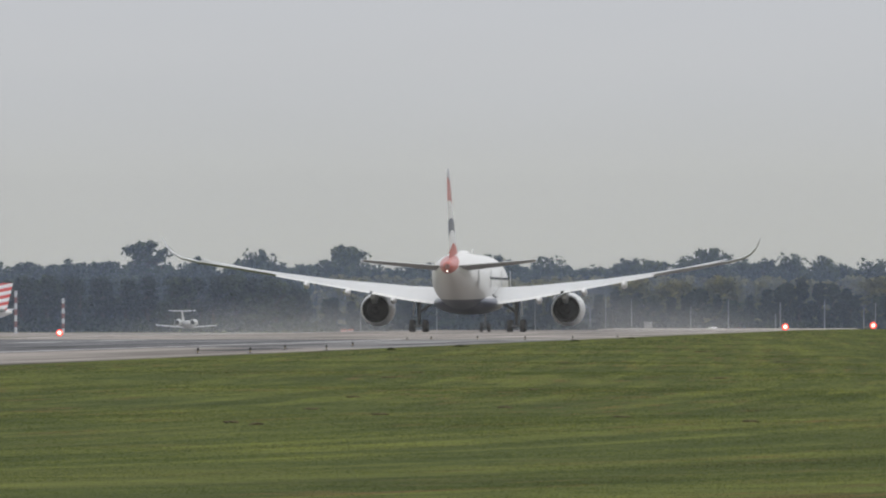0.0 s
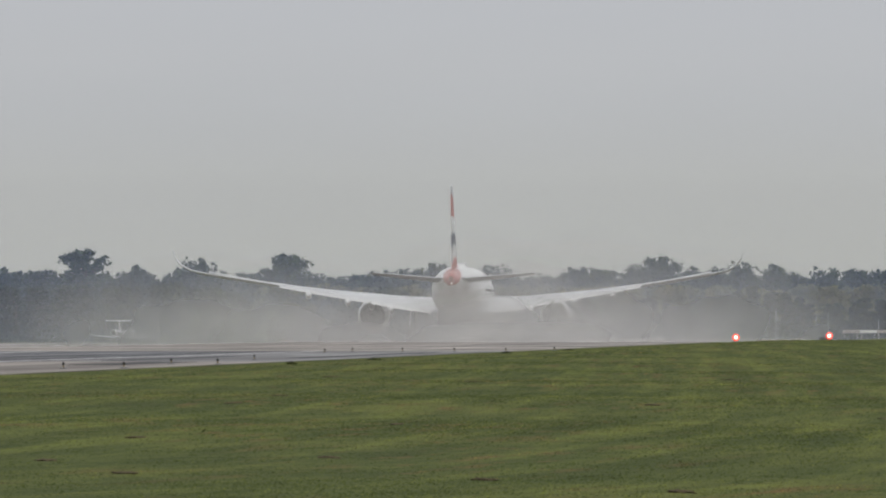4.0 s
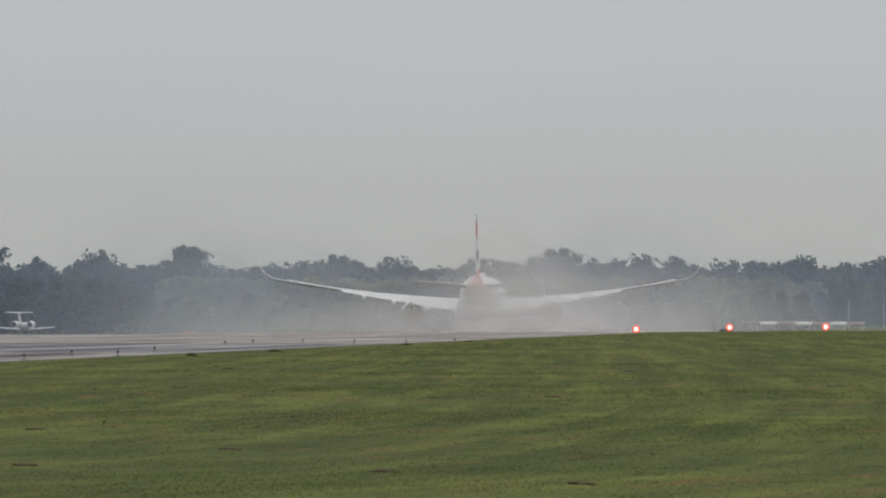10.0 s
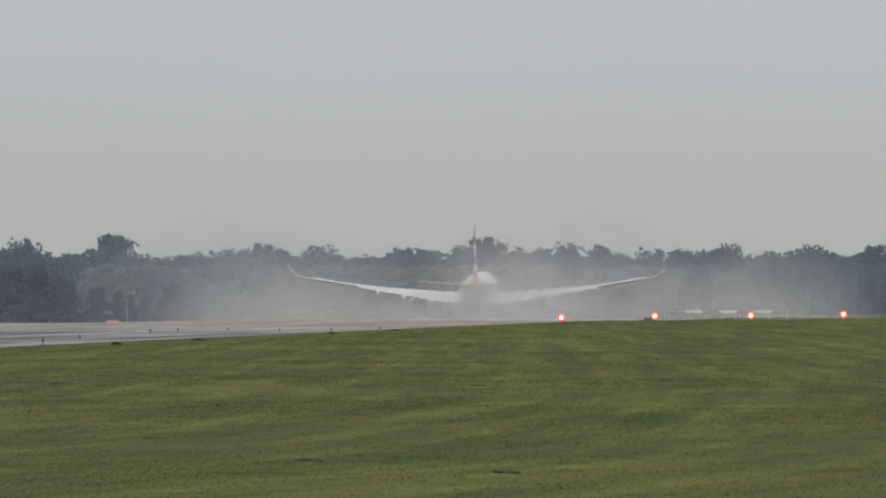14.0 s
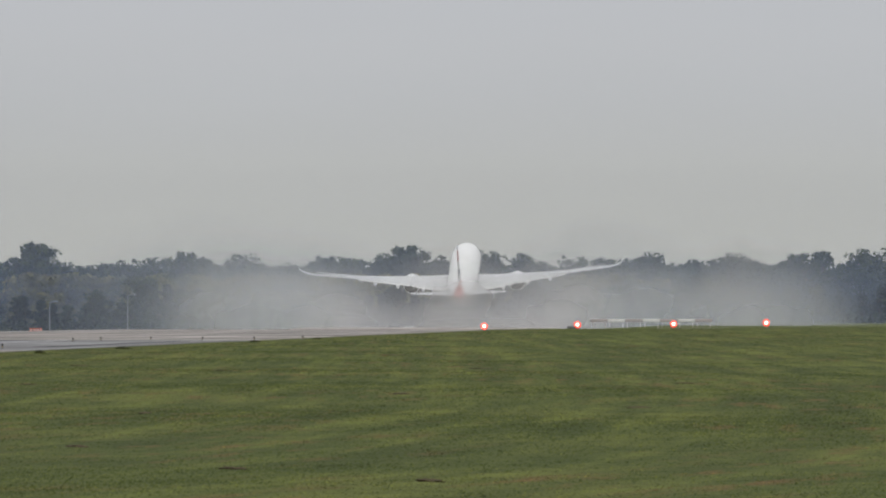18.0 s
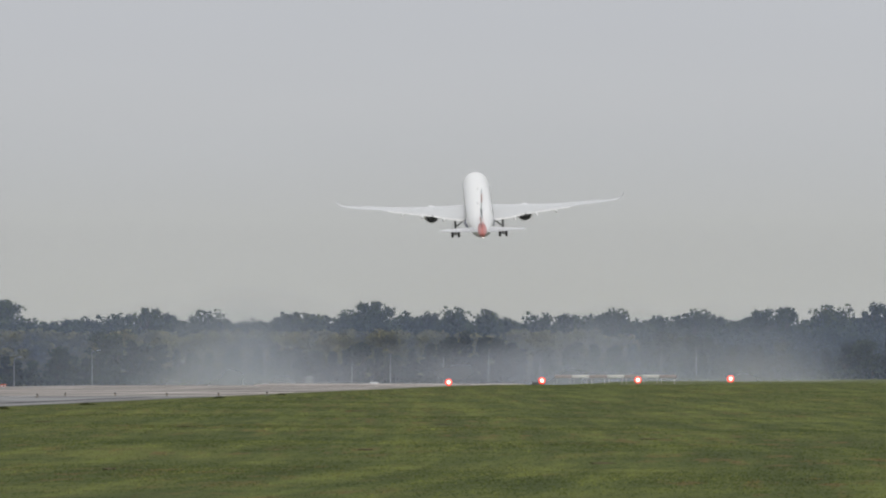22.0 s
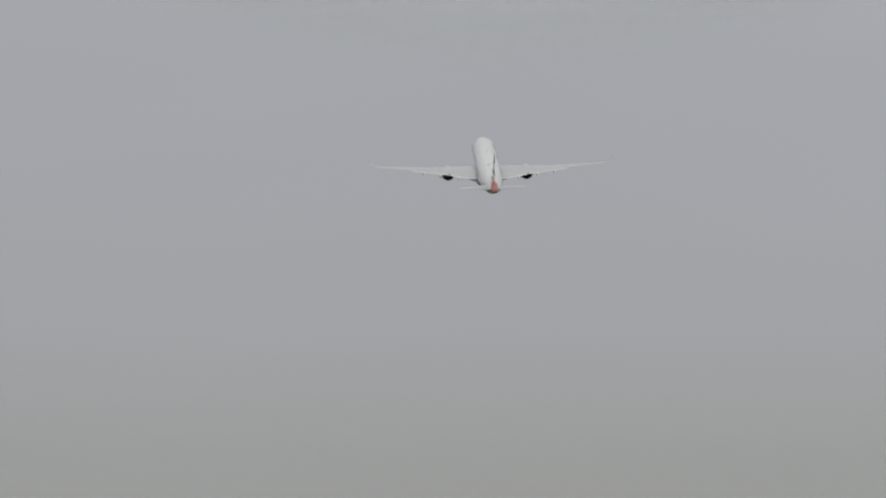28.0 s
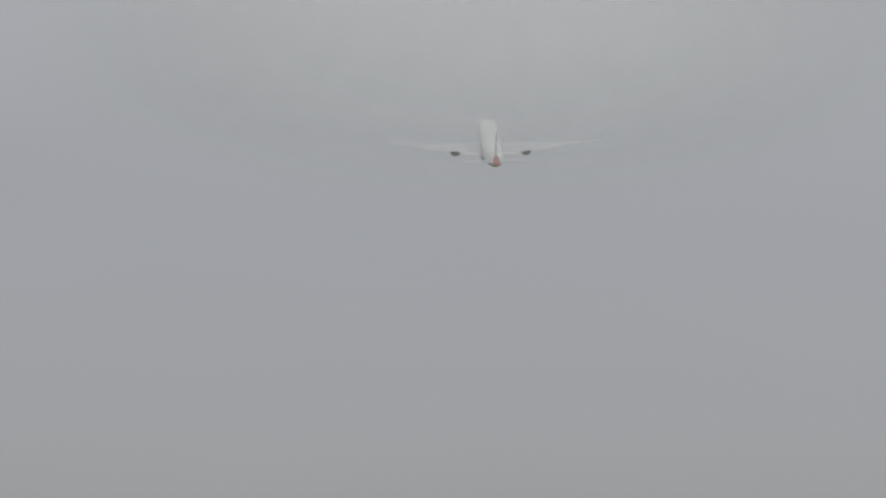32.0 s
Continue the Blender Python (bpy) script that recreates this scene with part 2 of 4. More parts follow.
M_LEAF = leaf_material("oak_leaves", (0.036, 0.050, 0.025), (0.045, 0.060, 0.028))
M_PINE = leaf_material("pine_needles", (0.016, 0.026, 0.017), (0.021, 0.032, 0.020))
M_PALE = leaf_material("pale_scrub_leaves", (0.205, 0.182, 0.072), (0.220, 0.194, 0.077))
M_BARK = Mat("bark", rough=0.9, spec=0.2).varied((0.085, 0.066, 0.050), 0.35, 2.0, 0.5).m
M_WHITE = Mat("white_aircraft_paint", rough=0.28).varied((0.70, 0.70, 0.695), 0.04, 0.4, 0, 0.05).m


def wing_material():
    """Colour set by the surface normal: white facing up, darker grey facing down."""
    g = Mat("wing_skin", rough=0.32)
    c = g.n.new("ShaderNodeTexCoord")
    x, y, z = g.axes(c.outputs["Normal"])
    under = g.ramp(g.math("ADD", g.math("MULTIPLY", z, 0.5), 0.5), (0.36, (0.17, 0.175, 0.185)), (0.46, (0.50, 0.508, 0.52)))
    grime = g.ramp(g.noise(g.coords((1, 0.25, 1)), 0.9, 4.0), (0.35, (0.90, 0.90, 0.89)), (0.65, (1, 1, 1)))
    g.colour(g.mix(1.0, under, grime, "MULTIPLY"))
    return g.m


M_WING = wing_material()
M_GREYPAINT = Mat("grey_aircraft_paint", rough=0.4).varied((0.46, 0.47, 0.48), 0.06, 0.5, 0, 0.06).m
M_DARK = Mat("dark_engine_duct", rough=0.8, spec=0.1).varied((0.030, 0.032, 0.038), 0.2, 3.0).m
M_STEEL = Mat("scorched_steel", rough=0.38, metal=0.9).varied((0.30, 0.28, 0.26), 0.2, 3.0).m
M_GEAR = Mat("grey_gear_metal", rough=0.5, metal=0.3).varied((0.17, 0.175, 0.18), 0.2, 3.0).m
M_TYRE = Mat("tyre_rubber", rough=0.8).varied((0.025, 0.025, 0.026), 0.25, 8.0).m
M_POLE = Mat("galvanised_steel", rough=0.5, metal=0.6).varied((0.30, 0.30, 0.31), 0.15, 3.0).m
M_RED = Mat("red_paint", rough=0.5).varied((0.20, 0.095, 0.09), 0.15, 2.0).m
M_FADED = Mat("sun_faded_red_plastic", rough=0.6).varied((0.43, 0.38, 0.38), 0.12, 2.0).m
M_BOARD = Mat("white_board_paint", rough=0.5).varied((0.78, 0.78, 0.77), 0.08, 2.0).m
M_ORANGE = Mat("orange_plastic", rough=0.5).varied((0.72, 0.12, 0.03), 0.1, 2.0).m
M_YELLOW = Mat("yellow_paint", rough=0.5).varied((0.22, 0.15, 0.04), 0.12, 4.0).m
M_BLACK = Mat("black_housing", rough=0.5).varied((0.02, 0.02, 0.02), 0.2, 6.0).m
M_GLASS = Mat("dark_tinted_glass", rough=0.08).varied((0.03, 0.035, 0.04), 0.1, 2.0).m


def glow_material(name, colour, strength):
    g = Mat(name, colour, 0.3)
    g.p.inputs["Emission Color"].default_value = (*colour, 1)
    g.p.inputs["Emission Strength"].default_value = strength
    return g.m


M_LAMP_CORE = glow_material("lit_lamp_bulb", (1.0, 0.45, 0.38), 3.6)
M_LAMP_RED = glow_material("lit_red_lens", (1.0, 0.09, 0.06), 0.75)
M_BEACON = glow_material("tail_lamp_glass", (1.0, 0.95, 0.85), 2.0)


def livery_materials():
    """Fuselage: white above, dark blue belly, red tail cone. Fin: red, white and blue waves."""
    g = Mat("fuselage_paint", rough=0.3)
    x, y, z = g.axes(g.coords())
    grime = g.ramp(g.noise(g.coords((1, 0.2, 1)), 0.8, 4.0), (0.35, (0.93, 0.92, 0.90)), (0.65, (1, 1, 1)))
    belly = g.math("LESS_THAN", g.math("ADD", z, g.math("MULTIPLY", g.math("ABSOLUTE", y), 0.012)), 3.75)
    high = g.math("SUBTRACT", z, 7.25)
    round_tail = g.math("LESS_THAN", g.math("ADD", g.math("MULTIPLY", x, x), g.math("MULTIPLY", high, high)), 1.0)
    red = g.math("MULTIPLY", round_tail, g.math("LESS_THAN", y, -28.5))
    c = g.mix(belly, (0.72, 0.72, 0.715), (0.035, 0.045, 0.085))
    c = g.mix(red, c, (0.42, 0.10, 0.08))
    g.colour(g.mix(1.0, c, grime, "MULTIPLY"))
    f = Mat("fin_paint", rough=0.3)
    x, y, z = f.axes(f.coords())
    wave = f.math("SINE", f.math("ADD", f.math("MULTIPLY", y, 0.45), f.math("MULTIPLY", z, 0.55)))
    h = f.math("ADD", z, f.math("MULTIPLY", wave, 0.55))
    c = f.ramp(f.math("MULTIPLY", f.math("SUBTRACT", h, 7.0), 0.1),
               (0.0, (0.46, 0.08, 0.06)), (0.19, (0.74, 0.74, 0.74)), (0.33, (0.05, 0.06, 0.11)), (0.46, (0.74, 0.74, 0.74)), (0.64, (0.38, 0.07, 0.055)), (0.88, (0.50, 0.50, 0.54)), hard=True)
    f.colour(c)
    return g.m, f.m


M_FUSELAGE, M_FIN = livery_materials()


def dust_material(name, colour, opacity, grain=2.2, low=0.32, high=0.72, thin=0.45):
    """Thin suspended dust: most light passes, the rest scatters; it thins towards the outside of the puff."""
    g = Mat(name)
    g.n.remove(g.p)
    thickness = g.n.new("ShaderNodeAttribute")
    thickness.attribute_name = "thickness"
    core = g.math("POWER", thickness.outputs["Fac"], 1.5)
    n = g.noise(g.coords((0.05, 0.02, 0.06)), grain, 2.0, 0.45)
    n = g.ramp(n, (low, (thin,) * 3), (high, (1,) * 3))
    a = g.math("MULTIPLY", g.math("MULTIPLY", core, n), opacity)
    dif, trl, tr = g.node("ShaderNodeBsdfDiffuse", Color=(*colour, 1)), g.node("ShaderNodeBsdfTranslucent", Color=(*colour, 1)), g.n.new("ShaderNodeBsdfTransparent")
    half, mixer = g.node("ShaderNodeMixShader", Fac=0.5), g.n.new("ShaderNodeMixShader")
    g.l.new(dif.outputs[0], half.inputs[1])
    g.l.new(trl.outputs[0], half.inputs[2])
    g.l.new(a, mixer.inputs[0])
    g.l.new(tr.outputs[0], mixer.inputs[1])
    g.l.new(half.outputs[0], mixer.inputs[2])
    g.l.new(mixer.outputs[0], g.out.inputs[0])
    return g.m


M_DUST_DENSE = dust_material("dense_blown_dust", (0.60, 0.59, 0.575), 0.62, thin=0.55)
M_DUST = dust_material("blown_dust", (0.60, 0.59, 0.58), 0.42, thin=0.55)
M_CLOUD = dust_material("thin_grey_cloud", (0.88, 0.89, 0.91), 0.24, 1.2, thin=0.85)
M_SMOKE = dust_material("thin_blue_smoke", (0.47, 0.51, 0.565), 0.46, thin=0.7)
M_DUST_THIN = dust_material("thin_blown_dust", (0.60, 0.60, 0.605), 0.26)


# ---- mesh helpers ----
def part(name, bm, material, parent=None, label="", smooth=True, at=None):
    me = bpy.data.meshes.new(name)
    bm.to_mesh(me)
    bm.free()
    me.materials.append(material)
    if smooth:
        me.shade_smooth()
        me.set_sharp_from_angle(angle=radians(40))
    ob = new(name, me)
    ob.parent = parent
    if at is not None:
        ob.matrix_basis = at
    if label:
        ob["label"] = label
    return ob


def mesh_from(name, verts, faces, material, parent=None):
    me = bpy.data.meshes.new(name)
    me.from_pydata(verts, [], faces)
    me.materials.append(material)
    me.update()
    ob = new(name, me)
    ob.parent = parent
    return ob


def thing(name, m, label, category, group="", kind=""):
    ob = new(name)
    ob.matrix_basis = m
    return tagged(ob, label, category, group, kind)


def bm_box(sx, sy, sz, m=None, bevel=0.0, bm=None):
    bm = bm or bmesh.new()
    got = bmesh.ops.create_cube(bm, size=1.0, matrix=(m or Matrix()) @ Matrix.Diagonal((sx, sy, sz, 1)))
    if bevel:
        edges = list({e for v in got["verts"] for e in v.link_edges})
        bmesh.ops.bevel(bm, geom=edges, offset=bevel, segments=2, affect="EDGES", profile=0.5)
    return bm


def bm_rings(rings, close_start=True, close_end=True, bm=None):
    """Skin over rings of equal numbers of points."""
    bm = bm or bmesh.new()
    rows = [[bm.verts.new(p) for p in r] for r in rings]
    n = len(rows[0])
    for a, b in zip(rows, rows[1:]):
        for i in range(n):
            bm.faces.new((a[i], a[(i + 1) % n], b[(i + 1) % n], b[i]))
    if close_start:
        bm.faces.new(rows[0][::-1])
    if close_end:
        bm.faces.new(rows[-1])
    bmesh.ops.recalc_face_normals(bm, faces=bm.faces[:])
    return bm


def bm_tube(p, q, r0, r1=None, n=12, bm=None):
    p, q = Vector(p), Vector(q)
    r1 = r0 if r1 is None else r1
    side = (q - p).normalized().orthogonal().normalized()
    up = (q - p).normalized().cross(side)
    ring = lambda c, r: [c + r * (math.cos(a) * side + math.sin(a) * up) for a in (2 * math.pi * i / n for i in range(n))]
    return bm_rings([ring(p, r0), ring(q, r1)], bm=bm)


def bm_lathe(profile, n=32, axis="y", bm=None, closed=False):
    """Turn (along, radius) about an axis."""
    rings = []
    for s, r in profile:
        ring = []
        for i in range(n):
            a = 2 * math.pi * i / n
            c, d = r * math.cos(a), r * math.sin(a)
            ring.append((c, s, d) if axis == "y" else (s, c, d) if axis == "x" else (c, d, s))
        rings.append(ring)
    return bm_rings(rings, not closed, not closed, bm)


# ---- the ground ----
def smooth_step(a):
    a = np.clip(a, 0, 1)
    return a * a * (3 - 2 * a)


def fall(y):
    """Beyond a flat crest the runway and all that lies beside it slope down by two metres."""
    return np.minimum(2.0, 0.0016 * np.maximum(0, y - 1350 - 60 * np.exp(-np.abs(y - 1350) / 60)))


def ground_height(x, y):
    """A low grass crest beside the runway; a slope down beyond the runway's other edge and far along it; level everywhere else."""
    off = x - centre(y)
    u = off - 30.0
    crest = (0.47 + 0.004 * np.clip(u - 11, -11, 60)) * smooth_step(u / 14) * smooth_step((y - 280) / 600) * (1 - smooth_step((y - 985) / 300))
    roll = 0.035 * (np.sin(x * 0.21 + 0.05 * y) * np.sin(y * 0.043 + 1.3) + 0.6 * np.sin(y * 0.091 + x * 0.06))
    bank = 2.0 * smooth_step((-17.5 - off) / 30) * smooth_step((y - 400) / 400)
    down = np.minimum(2.0, bank + fall(y) * (1 - smooth_step((off - 29) / 16)))
    return crest - down + roll * smooth_step(u / 12) * smooth_step((y - 60) / 60) * (1 - smooth_step((y - 1200) / 200))


def build_ground():
    xs = np.concatenate([np.arange(-4600, -210, 400.0), np.arange(-210, 170, 4.0), np.arange(170, 4700, 400.0)])
    ys = np.concatenate([np.arange(-4600, 0, 400.0), np.arange(0, 1400, 4.0), np.arange(1400, 4950, 50.0)])
    gx, gy = np.meshgrid(xs, ys)
    gz = ground_height(gx, gy)
    verts = np.stack([gx, gy, gz], -1).reshape(-1, 3)
    n, k = len(xs), len(ys)
    i = np.arange(n * (k - 1)).reshape(k - 1, n)[:, :-1].reshape(-1)
    faces = np.stack([i, i + 1, i + n + 1, i + n], -1)
    ob = mesh_from("ground", verts.tolist(), faces.tolist(), M_GRASS)
    ob.data.shade_smooth()
    tagged(ob, "flat mown green and brownish airfield grass", "grass", kind="structure")


build_ground()


def strip(name, offset_a, offset_b, y0, y1, z, material, parent=None, thick=0.02, step=50.0):
    """A paved strip along the runway, between two distances from its centre line."""
    n = max(1, int((y1 - y0) / step))
    rings = []
    for i in range(n + 1):
        y = y0 + (y1 - y0) * i / n
        c, h = centre(y), z - float(fall(y))
        rings.append([(c + offset_a, y, h - thick), (c + offset_b, y, h - thick), (c + offset_b, y, h), (c + offset_a, y, h)])
    return part(name, bm_rings(rings), material, parent, smooth=False)


RUNWAY_END = 2650.0
JOINT = 735.0                    # the asphalt ends here and the concrete begins
runway = strip("runway", -16.0, 30.0, JOINT, RUNWAY_END, 0.030, M_CONCRETE, thick=0.2)
tagged(runway, "pale tan worn concrete runway with streaks", "runway", kind="structure")
asphalt = strip("runway", -16.0, 18.6, -600, JOINT, 0.030, M_ASPHALT, thick=0.2)
tagged(asphalt, "blue-grey asphalt runway with white markings", "runway", kind="structure")
tagged(strip("runway_shoulder", 18.6, 30.0, -600, 505, 0.026, M_CONCRETE, thick=0.2), "pale tan concrete shoulder beside the grass", "runway shoulder", kind="structure")
tagged(strip("runway_shoulder", 18.6, 30.0, 505, JOINT, 0.026, M_SHOULDER, thick=0.2), "light grey patched asphalt shoulder beside the grass", "runway shoulder", kind="structure")
for a in (17.4, -15.4):
    strip("edge_line", a, a + 0.6, -600, JOINT, 0.038, M_LINE, asphalt)
strip("edge_line", -15.4, -14.5, JOINT, 1500, 0.038, M_LINE, runway)
y = -480.0
while y < JOINT - 40:
    strip("centre_dash", 0.55, 1.45, y, y + 37, 0.038, M_LINE, asphalt)
    y += 61.0
# tar seams and rubber marks along and across the asphalt
for k, (a, wide, y0, y1) in enumerate(((-9.5, 1.6, 560, 730), (-5.0, 0.5, 380, 735), (4.4, 0.9, 430, 690), (7.8, 0.4, 300, 735), (10.6, 1.8, 520, 640), (14.2, 0.7, 470, 735), (16.0, 0.6, 360, 560), (20.6, 1.6, 520, 600), (24.5, 2.0, 455, 500), (26.5, 1.2, 560, 690))):
    strip("tar_seam", a, a + wide, y0, y1, 0.036, M_TAR, asphalt, step=25.0)
for y0, deep in ((JOINT - 9, 8), (640, 5), (598, 4), (548, 3), (512, 3), (470, 2.5)):
    strip("tar_seam", -15.9, 18.5, y0, y0 + deep, 0.034, M_TAR, asphalt)
for y0, deep, a in ((800, 10, -4), (905, 9, -12), (1015, 14, 2), (1160, 20, -14)):
    strip("slab_joint", a, 29.0, y0, y0 + deep, 0.034, M_SHOULDER, runway)
for y0, deep, a in ((JOINT + 2, 16, -15.8), (860, 18, -15.8), (960, 16, 4)):
    strip("pale_slab", a, 29.5, y0, y0 + deep, 0.035, M_PALE_SLAB, runway)


def patch(name, x0, x1, y0, y1, z, material, label):
    bm = bm_box(x1 - x0, y1 - y0, 0.2, Matrix.Translation(((x0 + x1) / 2, (y0 + y1) / 2, z - 0.1)))
    return tagged(part(name, bm, material, smooth=False), label, "apron", kind="structure")


patch("apron", -620, -118, 2020, 2720, -1.97, M_CONCRETE, "pale concrete apron with parked aircraft")
taxiway = bm_box(36.0, 150.0, 0.7, Matrix.Translation((-7.6, 1560, -0.33)))
tagged(part("taxiway", taxiway, M_PALE_SLAB, smooth=False), "pale concrete taxiway beyond the grass crest", "taxiway", kind="structure")
patch("perimeter_road", 24, 420, 1560, 1580, 0.022, M_CONCRETE, "pale concrete perimeter road behind the grass")


def blades(seed, count, d0, d1):
    """Upright grass blades in tufts, thinning out evenly with distance."""
    rng = np.random.default_rng(seed)
    d = 1 / (1 / d0 - rng.random(count) * (1 / d0 - 1 / d1))
    far = d / 100
    x = (-0.074 + 0.120 * rng.random(count)) * (d + 2)
    d -= 60
    keep = x > centre(d) + 30.6
    clump = 0.6 * np.sin(x * 2.3 + 1.7 * np.sin(d * 0.9)) * np.sin(d * 1.7 + 1.3 * np.sin(x * 1.1)) + 0.8 * np.sin(x * 0.7 - d * 0.31) * np.sin(d * 0.23 + 0.9)
    x, d, clump, far = x[keep], d[keep], clump[keep], far[keep]
    n = len(x)
    h = (0.009 + 0.016 * rng.random(n) ** 2.0) * far ** 0.42 * (0.85 + 0.2 * np.clip(clump, -1.0, 1.5))
    a = rng.random(n) * 2 * np.pi
    w = (0.004 + 0.010 * rng.random(n)) * far
    lean = (1.3 + 1.3 * rng.random(n)) * h        # mown blades lie over
    z = ground_height(x, d) - 0.008
    dx, dy = np.maximum(np.abs(np.cos(a)), 0.3) * w, np.sin(a) * w * 0.4
    b = np.where(rng.random(n) < 0.1, rng.random(n) * 2 * np.pi, np.radians(30 + 120 * rng.random(n)))
    v = np.empty((n, 3, 3))
    v[:, 0] = np.stack([x - dx, d - dy, z], -1)
    v[:, 1] = np.stack([x + dx, d + dy, z], -1)
    v[:, 2] = np.stack([x + lean * np.cos(b), d + lean * np.sin(b), z + h], -1)
    me = bpy.data.meshes.new("grass_blades")
    me.vertices.add(n * 3)
    me.vertices.foreach_set("co", v.reshape(-1))
    me.loops.add(n * 3)
    me.loops.foreach_set("vertex_index", np.arange(n * 3, dtype=np.int32))
    me.polygons.add(n)
    me.polygons.foreach_set("loop_start", np.arange(0, n * 3, 3, dtype=np.int32))
    me.materials.append(M_BLADES)
    me.update(calc_edges=True)
    up = np.zeros((n * 3, 3), dtype=np.float32)
    up[:, :2] = 0.22 * rng.normal(size=(n * 3, 2))
    up[:, 1] -= 0.15
    up[:, 2] = 1.0
    up /= np.linalg.norm(up, axis=1)[:, None]
    me.normals_split_custom_set_from_vertices(up)
    ob = new("grass_blades", me)
    tagged(ob, "short mown green grass blades", "grass", kind="stuff")


blades(3, 700000, 85, 1040)


def soil_scar(x, y, length, seed):
    """A low torn strip of bare soil in the turf."""
    g = float(ground_height(np.array(x), np.array(y)))
    bm = bmesh.new()
    bmesh.ops.create_uvsphere(bm, u_segments=20, v_segments=8, radius=1.0)
    for v in bm.verts:
        k = 1 + 0.75 * noise.noise(v.co * 3.1 + Vector((seed, seed * 2.0, 0)))
        v.co = Vector((v.co.x * length / 2 * k, v.co.y * 0.4 * k, v.co.z * 0.022 * k))
    ob = part("soil_scar", bm, M_SOIL, at=pose(x, y, g + 0.004, 0, 0, 20 * math.sin(seed)))
    tagged(ob, "dark torn bare soil in the mown grass", "bare soil", "soil scars")


for k, (x, y, length) in enumerate(((-0.5, 102, 0.36), (-4.8, 133, 0.5), (-10.1, 250, 1.2), (-10.0, 225, 0.9), (-7.1, 306, 2.0), (-5.2, 173, 0.6), (-0.1, 333, 2.2), (-2.5, 112, 0.4), (-8.0, 131, 0.8),
                                    (-8.2, 154, 0.6), (2.6, 190, 0.9), (-3.4, 420, 3.0), (-1.6, 215, 0.9), (-6.4, 118, 0.5), (-7.9, 101, 0.5), (-7.4, 98, 0.4), (4.6, 260, 1.4), (-12.5, 350, 1.8))):
    soil_scar(x, y, length * 0.3, k + 1.0)


def grass_tuft(x, y, wide, seed):
    """A clump of uncut blades at the edge of the pavement."""
    rng = np.random.default_rng(seed)
    verts, faces = [], []
    g = float(ground_height(np.array(x), np.array(y)))
    for k in range(160):
        bx, by = rng.normal(0, wide * 0.24), rng.normal(0, 0.25)
        tall = rng.uniform(0.05, 0.16) * math.exp(-(bx / (wide * 0.4)) ** 2)
        lean, w = rng.normal(0, 0.05), rng.uniform(0.012, 0.03)
        verts += [(bx - w, by, -0.01), (bx + w, by, -0.01), (bx + lean, by + lean, tall)]
        faces.append((3 * k, 3 * k + 1, 3 * k + 2))
    ob = mesh_from("grass_tuft", verts, faces, M_TUFT)
    ob.matrix_basis = pose(x, y, g)
    tagged(ob, "dark uncut grass tuft at the paved edge", "grass", "edge tufts", kind="stuff")


for k, (x, y, wide) in enumerate(((-16.8, 525, 1.0), (-13.4, 660, 0.9), (-11.0, 745, 0.8), (-18.5, 470, 0.5))):
    grass_tuft(x, y, wide, k + 40)


# ---- the airliner ----
def fuselage_rings(stations, n=36):
    rings = []
    for y, zc, rx, rz in stations:
        rings.append([(rx * math.cos(a), y, zc + rz * math.sin(a)) for a in (2 * math.pi * i / n for i in range(n))])
    return rings


def wing_rings(sections, side):
    """Aerofoil sections: span, leading edge, chord, height, thickness, droop of the trailing edge."""
    prof = [(0, 0), (0.02, 0.28), (0.10, 0.44), (0.30, 0.52), (0.60, 0.36), (0.85, 0.14), (1, 0.01), (1, -0.02), (0.85, -0.06), (0.55, -0.30), (0.30, -0.46), (0.10, -0.38), (0.02, -0.22)]
    rings = []
    for x, le, chord, z, th, droop in sections:
        rings.append([(side * x, le - chord * u, z + th * v - droop * u * u) for u, v in prof])
    return rings


WING = [(2.2, 13.2, 15.2, 3.95, 1.9, 0.75), (6.5, 9.8, 12.4, 4.35, 1.45, 0.60), (10.5, 6.8, 9.1, 4.9, 1.05, 0.40), (15.0, 3.2, 7.0, 5.45, 0.72, 0.18),
        (20.0, -0.5, 5.2, 6.18, 0.52, -0.02), (25.0, -4.2, 4.0, 6.95, 0.42, -0.11), (28.6, -6.9, 3.1, 7.55, 0.34, -0.10), (30.3, -8.3, 2.6, 7.98, 0.30, -0.06),
        (31.15, -9.5, 2.1, 8.5, 0.26, -0.05), (31.75, -10.7, 1.6, 9.2, 0.26, 0.0), (32.15, -11.9, 0.9, 10.2, 0.22, 0.0)]


def wing_at(x):
    for a, b in zip(WING, WING[1:]):
        if a[0] <= x <= b[0]:
            k = (x - a[0]) / (b[0] - a[0])
            return [p + (q - p) * k for p, q in zip(a, b)]


def flap_bm(x0, x1, side, chord0, chord1, angle, gap=0.12):
    rings = []
    for x, c in ((x0, chord0), ((x0 + x1) / 2, (chord0 + chord1) / 2), (x1, chord1)):
        _, le, ch, z, th, droop = wing_at(x)
        te, zt = le - ch + 0.35, z - droop - 0.02 - gap
        ca, sa = math.cos(radians(angle)), math.sin(radians(angle))
        prof = [(0, 0.0), (0.06, 0.075), (0.25, 0.11), (0.6, 0.07), (1, 0.012), (1, -0.012), (0.5, -0.05), (0.15, -0.075)]
        rings.append([(side * x, te - c * (u * ca - w * sa), zt + c * (w * ca - u * sa)) for u, w in prof])
    return bm_rings(rings)


